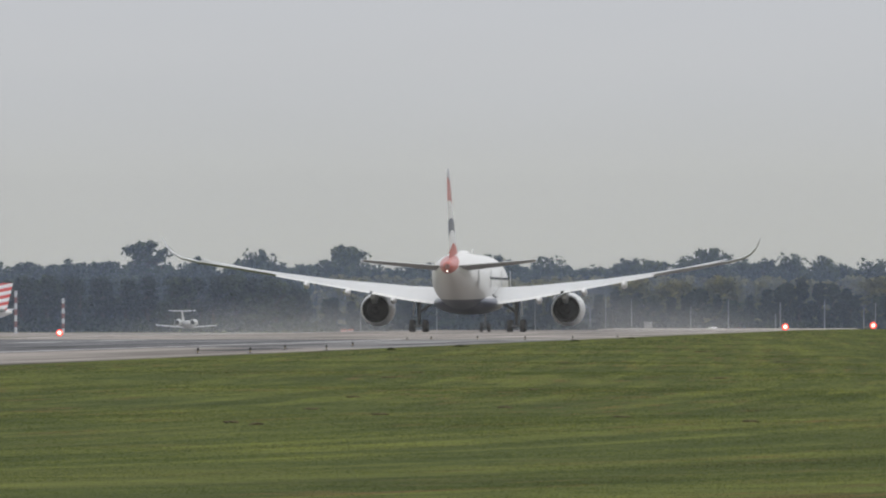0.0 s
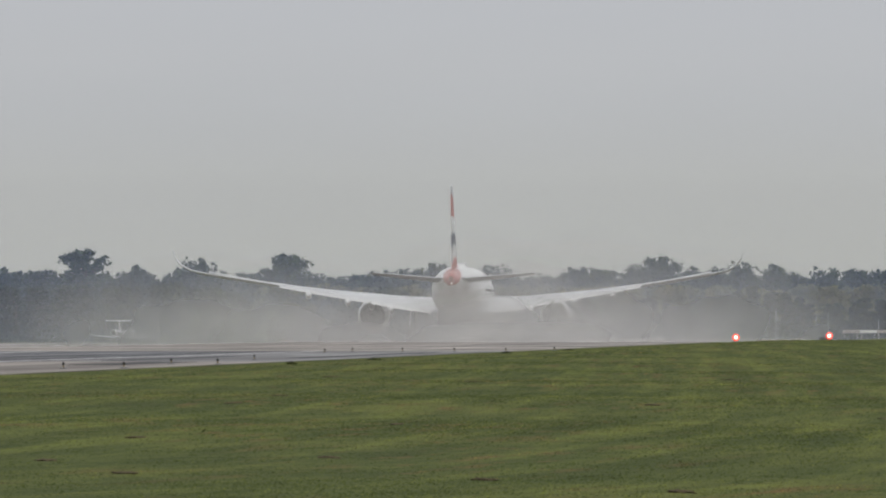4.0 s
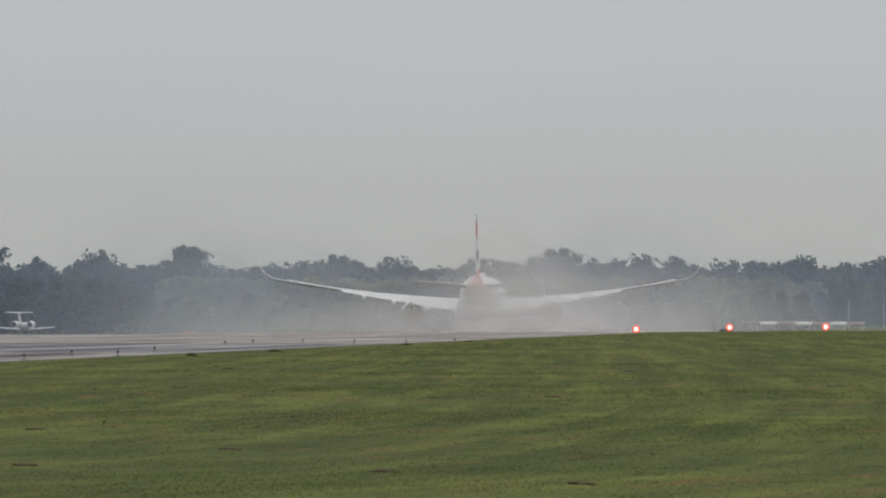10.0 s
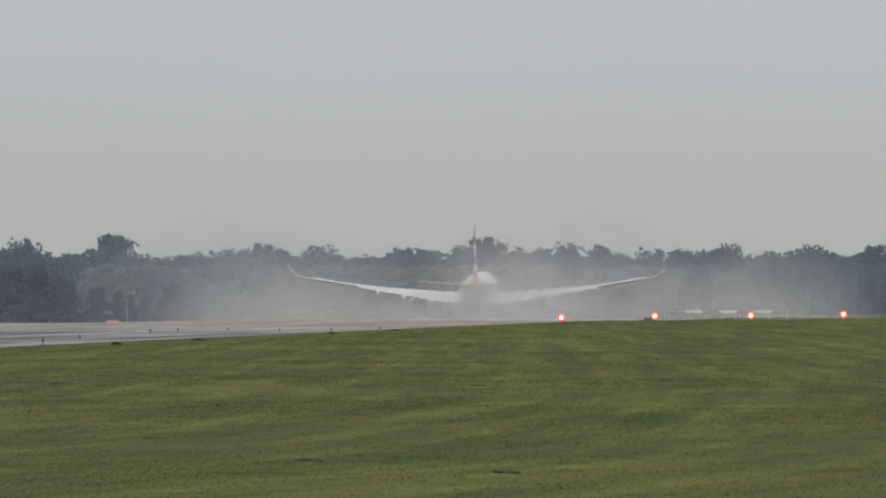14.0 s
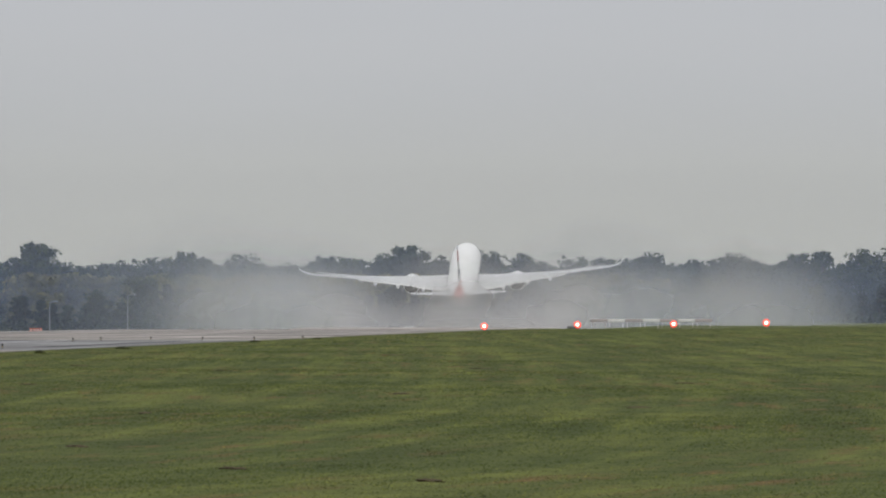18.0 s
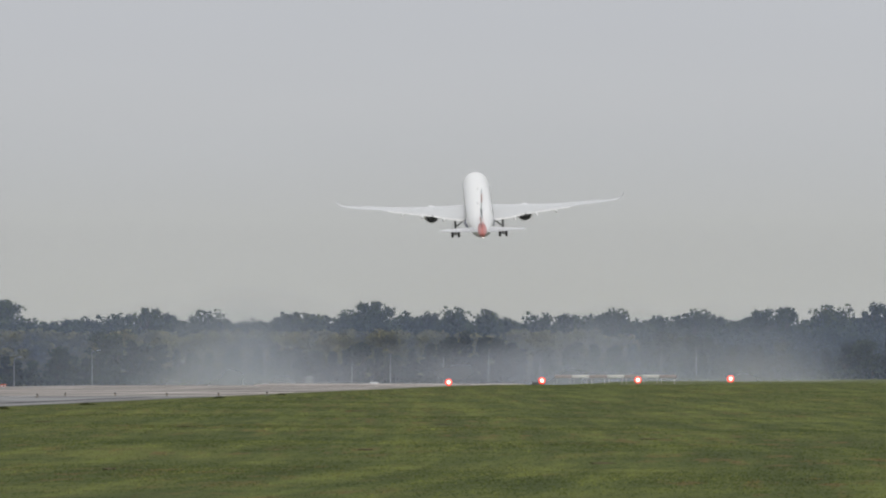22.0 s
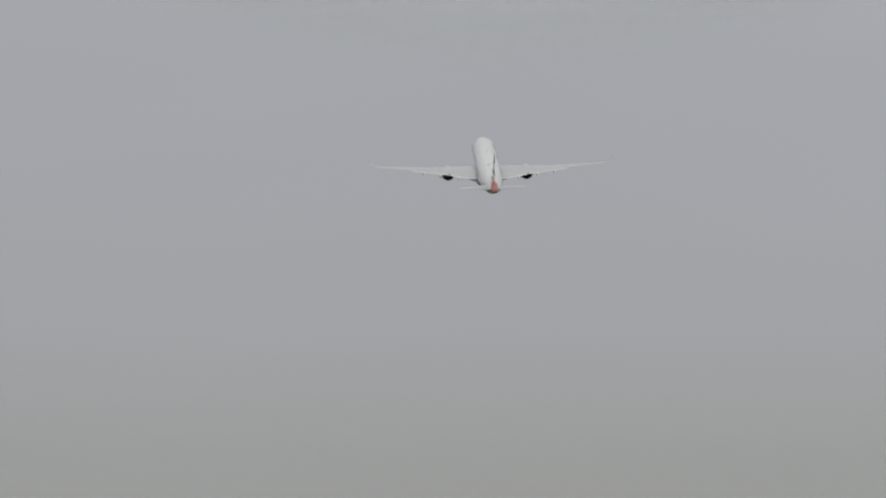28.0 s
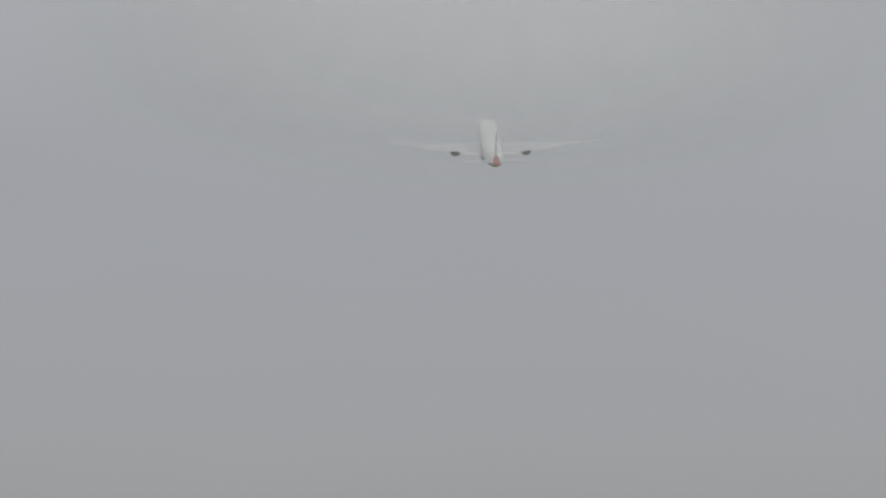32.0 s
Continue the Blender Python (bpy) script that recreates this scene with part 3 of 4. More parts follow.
def teardrop(length, rx, rz, at):
    prof = [(0, 0.02), (0.08, 0.45), (0.25, 0.85), (0.45, 1.0), (0.7, 0.75), (0.9, 0.35), (1, 0.03)]
    return bm_rings([[(at[0] + rx * r * math.cos(a), at[1] - length * s, at[2] + rz * r * math.sin(a)) for a in (2 * math.pi * i / 14 for i in range(14))] for s, r in prof])


def wheel(parent, at, radius, width, name="wheel"):
    w = radius * 0.25
    tyre = part(name, bm_lathe([(-width / 2, radius * 0.55), (-width / 2, radius * 0.86), (-width * 0.36, radius * 0.97), (0, radius), (width * 0.36, radius * 0.97), (width / 2, radius * 0.86), (width / 2, radius * 0.55)], 24, "x"), M_TYRE, parent, "black rubber tyre", at=at)
    part("rim", bm_lathe([(-width * 0.52, radius * 0.2), (-width * 0.52, radius * 0.5), (-width * 0.3, radius * 0.56), (width * 0.3, radius * 0.56), (width * 0.52, radius * 0.5), (width * 0.52, radius * 0.2)], 18, "x"), M_GEAR, tyre, "grey metal rim")
    return tyre


WINGS, ENGINES = [], []


def build_airliner():
    jet = thing("airliner", Matrix(), "white wide-body twin-jet airliner with red, white and blue tail fin", "airplane")
    stations = [(37.3, 4.55, 0.05, 0.05), (36.9, 4.6, 0.55, 0.5), (36.0, 4.75, 1.15, 1.1), (34.5, 4.95, 1.75, 1.75), (32.0, 5.2, 2.4, 2.45), (29.0, 5.38, 2.8, 2.85), (25.0, 5.45, 2.98, 3.03),
                (10.0, 5.45, 2.98, 3.05), (0.0, 5.45, 2.98, 3.05), (-10.0, 5.48, 2.98, 3.03), (-15.0, 5.62, 2.92, 2.88), (-20.0, 5.9, 2.70, 2.58), (-25.0, 6.25, 2.25, 2.12), (-29.0, 6.55, 1.72, 1.62),
                (-32.5, 6.78, 1.15, 1.10), (-35.0, 6.92, 0.68, 0.68), (-36.3, 6.98, 0.42, 0.44), (-36.5, 6.98, 0.3, 0.3)]
    body = part("fuselage", bm_rings(fuselage_rings(stations)), M_FUSELAGE, jet, "white fuselage with dark blue belly and red tail cone")
    part("exhaust_pipe", bm_lathe([(-36.2, 0.24), (-36.75, 0.24), (-36.75, 0.17), (-36.3, 0.16)], 16), M_STEEL, body, "small steel exhaust pipe", at=pose(0, 0, 6.98))
    part("tail_lamp", bm_lathe([(-36.3, 0.02), (-36.5, 0.08), (-36.6, 0.02)], 10), M_BEACON, body, "small white tail lamp", at=pose(0, 0, 6.5))
    fairing = [(15.5, 3.2, 1.6, 0.4), (12.5, 3.15, 3.0, 0.95), (8.0, 3.1, 3.45, 1.15), (0.0, 3.1, 3.5, 1.2), (-6.0, 3.15, 3.35, 1.1), (-10.5, 3.3, 2.4, 0.7), (-13.5, 3.5, 1.0, 0.25)]
    part("belly_fairing", bm_rings(fuselage_rings(fairing, 28)), M_FUSELAGE, jet, "dark blue belly fairing")
    part("antenna", bm_box(0.12, 1.6, 0.55, pose(0, 8, 8.7, 8), 0.04), M_WHITE, jet)
    part("satellite_dome", teardrop(4.0, 0.7, 0.35, (0, -6, 8.5)), M_WHITE, jet)
    # cabin windows and doors
    first = part("cabin_window", bm_box(0.03, 0.20, 0.27), M_GLASS, body, smooth=False, at=pose(-2.965, 27.5, 5.85))
    for s in (-1, 1):
        for k in range(44):
            if s == 1 or k:
                copy_thing(first, pose(s * 2.965, 27.5 - k * 0.86, 5.85))
    for s in (-1, 1):
        for yy in (29.0, 12.5, -8.0, -22.0):
            bm = bm_box(0.03, 1.1, 1.9, Matrix.Translation((s * (2.99 if yy > -10 else 2.52), yy, 5.75)), 0.01)
            part("cabin_door", bm, M_GREYPAINT, body)
        bm = bm_box(0.5, 1.5, 0.55, pose(s * 1.25, 33.0, 6.6, -25, 0, s * -35), 0.08)
        part("cockpit_window", bm, M_GLASS, body, "dark cockpit window")
    # fin and tailplane
    fin_prof = [(0, 0), (0.08, 0.5), (0.3, 0.9), (0.6, 0.65), (1, 0.06), (1, -0.06), (0.6, -0.65), (0.3, -0.9), (0.08, -0.5)]
    fin = part("tail_fin", bm_rings([[(th * w, le - ch * u, z) for u, w in fin_prof] for z, le, ch, th in ((7.6, -19.5, 12.6, 0.40), (9.0, -22.6, 10.4, 0.35), (13.0, -28.6, 6.8, 0.23), (16.8, -33.6, 3.8, 0.14), (17.25, -34.5, 2.5, 0.07))]), M_FIN, jet, "red, white and blue tail fin")
    part("rudder", bm_rings([[(th * w, te + c * (1 - u), z) for u, w in ((0, 0.6), (1, 0.06), (1, -0.06), (0, -0.6))] for z, te, c, th in ((8.6, -33.2, 2.9, 0.22), (16.5, -37.3, 1.0, 0.10))]), M_FIN, fin)
    for s in (-1, 1):
        tail = [(0.9, -26.0, 7.2, 6.7, 0.55, -0.38), (5.0, -29.2, 4.8, 7.1, 0.38, -0.28), (8.9, -32.2, 2.6, 7.52, 0.22, -0.14), (9.3, -33.0, 1.6, 7.7, 0.12, 0.0)]
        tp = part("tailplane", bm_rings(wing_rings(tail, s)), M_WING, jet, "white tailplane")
        part("elevator", bm_rings([[(s * x, te + c * (1 - u), z + th * w) for u, w in ((0, 0.5), (1, 0.05), (1, -0.05), (0, -0.5))] for x, te, c, z, th in ((1.6, -33.6, 1.5, 7.1, 0.2), (8.7, -35.0, 0.8, 7.66, 0.1))]), M_GREYPAINT, tp)
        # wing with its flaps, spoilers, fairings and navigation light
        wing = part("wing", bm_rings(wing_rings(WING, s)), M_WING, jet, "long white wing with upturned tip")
        WINGS.append(wing)
        part("flap", flap_bm(3.4, 10.2, s, 1.25, 1.05, 12, 0.02), M_WHITE, wing, "white extended inner flap")
        part("flap", flap_bm(10.5, 20.4, s, 1.0, 0.85, 12, 0.02), M_WHITE, wing, "white extended outer flap")
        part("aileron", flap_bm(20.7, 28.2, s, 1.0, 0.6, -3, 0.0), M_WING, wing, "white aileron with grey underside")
        for x, ln in ((7.9, 5.2), (12.8, 5.4), (17.2, 4.6)):
            _, le, ch, z, th, droop = wing_at(x)
            part("flap_track_fairing", teardrop(ln, 0.36, 0.45, (s * x, le - ch + 2.2, z - droop - 0.55)), M_WHITE, wing, "white teardrop flap fairing")
        part("slat", bm_rings(wing_rings([(4.0, 12.3, 1.6, 3.85, 0.55, 0.1), (10.0, 7.55, 1.3, 4.45, 0.42, 0.1), (20.0, 0.1, 1.0, 6.15, 0.28, 0.06), (28.4, -6.2, 0.7, 7.85, 0.18, 0.03)], s)), M_GREYPAINT, wing, "grey leading-edge slat")
        # engine
        ex, ez = s * 10.4, 2.5
        m = pose(ex, 0, ez)
        cowl = part("engine", bm_lathe([(12.0, 1.31), (12.4, 1.49), (12.3, 1.64), (11.6, 1.78), (10.5, 1.86), (8.5, 1.82), (6.6, 1.66), (5.6, 1.53), (5.6, 1.45), (7.0, 1.47), (10.0, 1.47), (11.6, 1.31)], 40, closed=True), M_WHITE, jet, "white engine nacelle", at=m)
        part("fan_duct", bm_lathe([(5.75, 1.44), (8.4, 1.44), (8.4, 0.184), (8.3, 0.184), (8.3, 1.38), (5.75, 1.4)], 36, closed=True), M_DARK, cowl, "dark open fan duct")
        part("core_cowl", bm_lathe([(8.3, 1.06), (6.5, 1.03), (4.6, 0.791), (3.4, 0.607), (3.4, 0.534), (5.0, 0.515)], 28), M_DARK, cowl, "dark core cowl")
        part("exhaust_cone", bm_lathe([(5.0, 0.386), (3.6, 0.331), (2.6, 0.129), (2.3, 0.0184)], 20), M_DARK, cowl, "dark exhaust cone")
        part("fan", bm_lathe([(11.4, 1.27), (11.35, 1.27), (11.35, 0.0184), (11.8, 0.0184), (11.4, 0.322)], 30), M_DARK, cowl, "dark fan disc")
        pyl = [[(ex + w * 0.22, yy, zz) for w, yy, zz in ((-1, a, lo), (1, a, lo), (1, a, hi), (-1, a, hi))] for a, lo, hi in ((11.0, 4.5, 4.75), (7.5, 4.2, 5.0), (4.0, 3.6, 4.75), (0.5, 4.1, 4.5))]
        ENGINES.append((cowl, m))
        ENGINES.append((part("pylon", bm_rings(pyl), M_WHITE, jet, "white engine pylon"), pose(0, 0, -0.45)))
        part("nacelle_strake", bm_box(0.05, 1.6, 0.5, pose(-s * 1.55, 9.6, 1.25, 0, s * 40, 0), 0.02), M_WHITE, cowl)
    return jet


def build_gear(jet):
    """Main legs with six wheels each on a hinge at the wing, and the nose leg."""
    legs = []
    for s in (-1, 1):
        hinge = pose(s * 5.3, 0, 4.1)
        bm = bm_tube((0, 0, -0.55), (0, 0, -3.3), 0.24, 0.19, 14)
        bm_tube((0, 1.75, -3.4), (0, -1.75, -3.4), 0.17, 0.17, 10, bm)
        for yy in (1.55, 0, -1.55):
            bm_tube((-0.75, yy, -3.4), (0.75, yy, -3.4), 0.11, 0.11, 10, bm)
        leg = part("main_gear", bm, M_GEAR, jet, "grey main landing gear leg with six wheels", at=hinge)
        brace = part("brace", bm_tube((0, 0, 0), (-s * 2.7, 0.2, 2.0), 0.15, 0.13, 10), M_GEAR, leg, at=pose(0, 0, -2.0))
        part("torque_link", bm_box(0.16, 0.5, 0.9, pose(0, -0.35, -2.7, 25), 0.04), M_GEAR, leg)
        part("gear_door", bm_box(0.06, 2.0, 2.3, pose(s * 0.55, 0.1, -1.2, 0, s * -4, 0), 0.02), M_WHITE, leg, "white gear door")
        for yy in (1.55, 0, -1.55):
            for xx in (-0.72, 0.72):
                wheel(leg, pose(xx, yy, -3.42), 0.68, 0.5)
        legs.append((leg, hinge, s, brace))
    hinge = pose(0, 32.5, 3.4)
    bm = bm_tube((0, 0, 0), (0, 0, -2.85), 0.15, 0.12, 12)
    bm_tube((-0.5, 0, -2.85), (0.5, 0, -2.85), 0.09, 0.09, 10, bm)
    nose = part("nose_gear", bm, M_GEAR, jet, "grey nose gear with two wheels", at=hinge)
    part("brace", bm_tube((0, 0, -1.3), (0, 1.6, 0), 0.08, 0.08, 8), M_GEAR, nose)
    for xx in (-0.42, 0.42):
        wheel(nose, pose(xx, 0, -2.88), 0.52, 0.36)
    legs.append((nose, hinge, 0, None))
    return legs


airliner = build_airliner()
GEAR_LEGS = build_gear(airliner)


# ---- the wood behind the airfield ----
NORMALS = {}


def crown_mesh(name, rng, blobs, leaf, per_blob, material):
    """Leaf clumps round the ends of limbs. blobs: x, y, z, radius, flatness."""
    vs, fs, ns = [], [], []
    for bx, by, bz, r, flat in blobs:
        for _ in range(per_blob):
            d = Vector(rng.normal(size=3)).normalized()
            rr = r * (0.3 + 0.95 * rng.random() ** 0.8)
            c = Vector((bx + d.x * rr, by + d.y * rr, bz + d.z * rr * flat))
            a = Vector(rng.normal(size=3)).normalized()
            b = a.orthogonal().normalized()
            s = leaf * (0.5 + 0.9 * rng.random())
            ns += [(d + Vector((0, 0, 0.35)) + 0.25 * a).normalized()] * 4
            k = len(vs)
            cc = a.cross(b)
            vs += [c + s * b, c - s * 0.5 * b + s * 0.8 * cc, c - s * 0.6 * b - s * 0.7 * cc, c + s * 0.7 * a]
            fs += [(k, k + 1, k + 2), (k, k + 1, k + 3), (k + 1, k + 2, k + 3)]
    me = bpy.data.meshes.new(name)
    me.from_pydata([tuple(v) for v in vs], [], fs)
    me.materials.append(material)
    me.normals_split_custom_set_from_vertices([tuple(v) for v in ns])
    NORMALS[me.name] = np.array([tuple(v) for v in ns]).reshape(-1, 4, 3)
    return me


def tree_kind(name, seed, height, spread, open_crown, material, label, low=0.12, per_blob=46, leaf=0.4, cone=False):
    """A tree 20 m high or less: a tapered trunk with limbs, and a crown of clumps at the limbs' ends."""
    rng = np.random.default_rng(seed)
    tree = thing(name, pose(0, 0, -500), label, "tree", "trees of the wood")
    bend = [Vector((rng.normal() * 0.25 * k, rng.normal() * 0.25 * k, height * 0.92 * k / 5)) for k in range(6)]
    bm = bmesh.new()
    r0 = 0.022 * height
    for k in range(5):
        bm_tube(bend[k], bend[k + 1], r0 * (1 - 0.17 * k), r0 * (1 - 0.17 * (k + 1)), 7, bm)
    blobs = []
    n = int(16 + 10 * spread / 5)
    for i in range(n):
        f = low + (0.97 - low) * (i + 0.5) / n
        if open_crown and f < 0.5 and rng.random() < 0.55:
            continue
        base = bend[0].lerp(bend[5], min(0.97, f * 0.9))
        a = rng.random() * 2 * math.pi
        wide = spread * (0.35 + 0.75 * math.sin(math.pi * min(1, (f * 0.8 + 0.18)))) * (0.5 + 0.6 * rng.random())
        if cone:
            wide = spread * 1.15 * (1.04 - f) * (0.7 + 0.4 * rng.random())
        tip = Vector((base.x + math.cos(a) * wide, base.y + math.sin(a) * wide, min(height * 0.95, height * f + 0.12 * wide)))
        bm_tube(base, tip, 0.11, 0.05, 5, bm)
        r = (0.9 + 0.9 * rng.random()) * spread / 4.2 * (0.62 if open_crown else 0.95)
        blobs.append((tip.x, tip.y, tip.z, r, 0.8))
        mid = base.lerp(tip, 0.5)
        if not open_crown or rng.random() < 0.5:
            blobs.append((mid.x, mid.y, mid.z + 0.3, r * 0.9, 0.8))
    blobs.append((bend[5].x, bend[5].y, height * 0.95, spread / (9 if cone else 4.4), 0.9))
    part("trunk", bm, M_BARK, tree, "brown bark trunk and limbs")
    ob = new("crown", crown_mesh("crown", rng, blobs, leaf, per_blob, material))
    ob.parent = tree
    return tree


TREE_KINDS = [
    tree_kind("oak_tree", 11, 15.0, 4.6, False, M_LEAF, "dark green broad oak at the edge of a wood"),
    tree_kind("oak_tree", 12, 15.0, 5.4, False, M_LEAF, "dark green wide-crowned oak in a hazy wood"),
    tree_kind("pine_tree", 13, 15.0, 3.4, False, M_PINE, "dark green dense pine in a hazy wood", 0.06, cone=True),
    tree_kind("pine_tree", 14, 15.0, 3.9, True, M_PINE, "tall dark pine with an open crown", 0.3),
    tree_kind("oak_tree", 15, 15.0, 5.0, True, M_LEAF, "tall oak with an open gappy crown", 0.32),
    tree_kind("scrub_tree", 16, 15.0, 5.2, False, M_PALE, "pale yellow-green scrub tree among dark trees", 0.05),
]
FAR = 2900.0
CROWNS = [next(o for o in k.children if o.name.startswith("crown")).data for k in TREE_KINDS]
LEAVES = [(np.array([v.co for v in me.vertices]).reshape(-1, 4, 3), NORMALS[me.name]) for me in CROWNS]


def plant(kind, x, y, height, turn, widen=1.0):
    g = float(ground_height(np.array(x), np.array(y)))
    t = copy_thing(TREE_KINDS[kind], pose(x, y, g - 0.1, 0, 0, turn))
    s = (height - g) / 15.0
    t.scale = (s * widen, s * widen, s)
    return t


def far_row(store, rng, kinds, x0, x1, step, y, low, high, widen, keep):
    """Adds a row of trees to the joined far wood; keep is the share of leaf clumps."""
    x = x0
    while x < x1:
        crown, outward = LEAVES[int(rng.choice(kinds))]
        xx, yy = x, y + rng.uniform(-10, 10)
        g = float(ground_height(np.array(xx), np.array(yy)))
        s, a = (rng.uniform(low, high) - g) / 15.0, rng.uniform(0, 2 * math.pi)
        kept = rng.random(len(crown)) < keep
        pick, out = crown[kept], outward[kept]
        mid = pick.mean(axis=1, keepdims=True)
        pick = mid + (pick - mid) * min(1.7, keep ** -0.4)
        ca, sa = math.cos(a) * s * widen, math.sin(a) * s * widen
        place = np.stack((pick[..., 0] * ca - pick[..., 1] * sa + xx, pick[..., 0] * sa + pick[..., 1] * ca + yy, pick[..., 2] * s + g - 0.1), axis=-1)
        out = np.stack((out[..., 0] * math.cos(a) - out[..., 1] * math.sin(a), out[..., 0] * math.sin(a) + out[..., 1] * math.cos(a), out[..., 2]), axis=-1)
        store.append(np.stack((place, out)))
        x += rng.uniform(*step)


def join_wood(store, label, material):
    both = np.concatenate(store, axis=1)
    c = both[0].reshape(-1, 3)
    k = np.arange(0, len(c), 4)[:, None]
    f = np.concatenate((k + (0, 1, 2), k + (0, 1, 3), k + (1, 2, 3)))
    me = bpy.data.meshes.new("far_wood")
    me.from_pydata(c.astype(np.float32), [], f)
    me.materials.append(material)
    me.normals_split_custom_set_from_vertices(both[1].reshape(-1, 3))
    tagged(new("far_wood", me), label, "wood", kind="stuff")


def build_wood():
    rng = np.random.default_rng(7)
    # outstanding crowns: bearing in thousandths, height in metres, kind, widening
    tall = ((-84, 15.6, 1, 1), (-72, 16.5, 0, 1.1), (-57.5, 21.6, 4, 1.15), (-53.5, 17.0, 0, 1), (-47.3, 18.7, 1, 0.8), (-40.4, 20.4, 4, 1.1), (-39.0, 19.0, 1, 0.9),
            (-26.4, 18.2, 4, 0.8), (-21.6, 16.9, 1, 0.9), (-13.4, 16.4, 0, 1.1), (-9.0, 16.9, 1, 0.8), (-7.0, 19.8, 4, 0.9), (-5.6, 18.6, 0, 0.8),
            (-3.0, 17.0, 3, 1), (0.9, 17.6, 1, 0.9), (3.5, 17.2, 0, 1), (14.8, 17.2, 1, 0.9), (22.1, 17.1, 1, 1), (27.9, 17.8, 4, 1), (29.6, 18.4, 4, 0.8), (33.6, 18.2, 1, 1.1), (37.1, 19.4, 3, 0.9), (39.0, 18.6, 3, 0.9))
    for bearing, h, kind, widen in tall:
        y = FAR + rng.uniform(-8, 8)
        plant(kind, bearing * 0.001 * y, y, h, rng.uniform(0, 360), widen)
    # a dark uneven front row: bearing in thousandths and height
    front = ((-90, 12.5), (-70, 12.0), (-60, 13.0), (-46, 12.0), (-42, 8.0), (-38, 5.2), (-35.6, 5.2), (-34.2, 10.2), (-32.7, 4.6), (-32.2, 5.0), (-31.0, 12.0), (-28.5, 11.2), (-27.0, 9.5), (-24.5, 8.5), (-22, 6.0), (-18, 9.0), (-14, 8.0),
             (-10, 7.0), (-7.5, 9.5), (-4, 6.5), (-1.5, 9.0), (1.5, 12.2), (4.0, 11.5), (6.5, 9.0), (9.0, 7.0), (12, 9.5), (16, 8.5), (19, 12.0), (22.5, 11.5), (25, 8.0), (29, 9.5), (33, 7.0), (36, 9.5), (45, 10.0), (90, 10.0))
    x = -420.0
    while x < 330:
        y = FAR - 45 + rng.uniform(-10, 10)
        b = 1000 * x / y
        h = float(np.interp(b, [f[0] for f in front], [f[1] for f in front])) + rng.uniform(-1.0, 0.4)
        if h > 5.2 or rng.random() < 0.5:
            plant(int(rng.choice([2, 2, 2, 2, 0])), x + rng.uniform(-1.5, 1.5), y, h, rng.uniform(0, 360), rng.uniform(1.15, 1.55))
        x += rng.uniform(2.4, 4.2)
    # pale scrub, then the tall wood
    oak, pine, pale = [], [], []
    far_row(pale, rng, (5, 5, 0), -118, 44, (2.2, 3.0), FAR - 24, 10.6, 12.6, 1.35, 1.0)
    far_row(oak, rng, (0, 1, 0), -430, -118, (3.4, 5.4), FAR - 18, 10.0, 13.2, 1.15, 0.6)
    far_row(oak, rng, (0, 1, 5), 44, 340, (3.4, 5.4), FAR - 18, 10.0, 13.2, 1.15, 0.6)
    far_row(oak, rng, (0, 1, 1, 4), -430, 340, (24.0, 46.0), FAR - 10, 11.0, 14.0, 1.1, 0.6)
    far_row(oak, rng, (0, 1, 4), -440, 350, (3.2, 5.4), FAR + 25, 13.2, 16.6, 1.15, 0.5)
    far_row(pine, rng, (3, 2), -440, 350, (9.0, 16.0), FAR + 25, 14.0, 17.2, 1.1, 0.6)
    far_row(oak, rng, (2, 0, 1), -440, 350, (2.4, 3.4), FAR + 55, 13.6, 15.4, 1.4, 0.35)
    join_wood(oak, "dark green hazy wood of oaks behind the airfield", M_LEAF)
    join_wood(pine, "dark hazy pines standing in the wood", M_PINE)
    join_wood(pale, "pale olive scrub trees before the wood", M_PALE)
    # undergrowth closes the foot of the wood
    blobs = [(xx, FAR - 58 + rng.uniform(-5, 5), rng.uniform(0.2, 1.6) - (2.0 if xx < 40 else 0.0), rng.uniform(1.3, 2.4), 0.8) for xx in np.arange(-430, 340, 2.2)]
    ob = new("undergrowth", crown_mesh("undergrowth", rng, blobs, 0.6, 60, M_PINE))
    tagged(ob, "dark green undergrowth at the foot of the wood", "bushes", kind="stuff")


build_wood()
for kind in TREE_KINDS:
    for o in (*kind.children_recursive, kind):
        bpy.data.objects.remove(o)


# ---- haze and dust ----
def puff_bm(hx, hy, hz, seed=0, wobble=0.12):
    bm = bmesh.new()
    bmesh.ops.create_uvsphere(bm, u_segments=28, v_segments=16, radius=1.0)
    thick = bm.verts.layers.float.new("thickness")
    for v in bm.verts:
        k = 1 + wobble * noise.noise(v.co * 1.7 + Vector((seed * 3.1, seed, 0)))
        v[thick] = max(0.0, 1 - (v.co.x ** 2 + v.co.z ** 2) / 0.94)
        v.co = Vector((v.co.x * hx * k, v.co.y * hy * k, v.co.z * hz * k))
    bmesh.ops.delete(bm, geom=[v for v in bm.verts if v.co.y > 0.2], context="VERTS")
    return bm


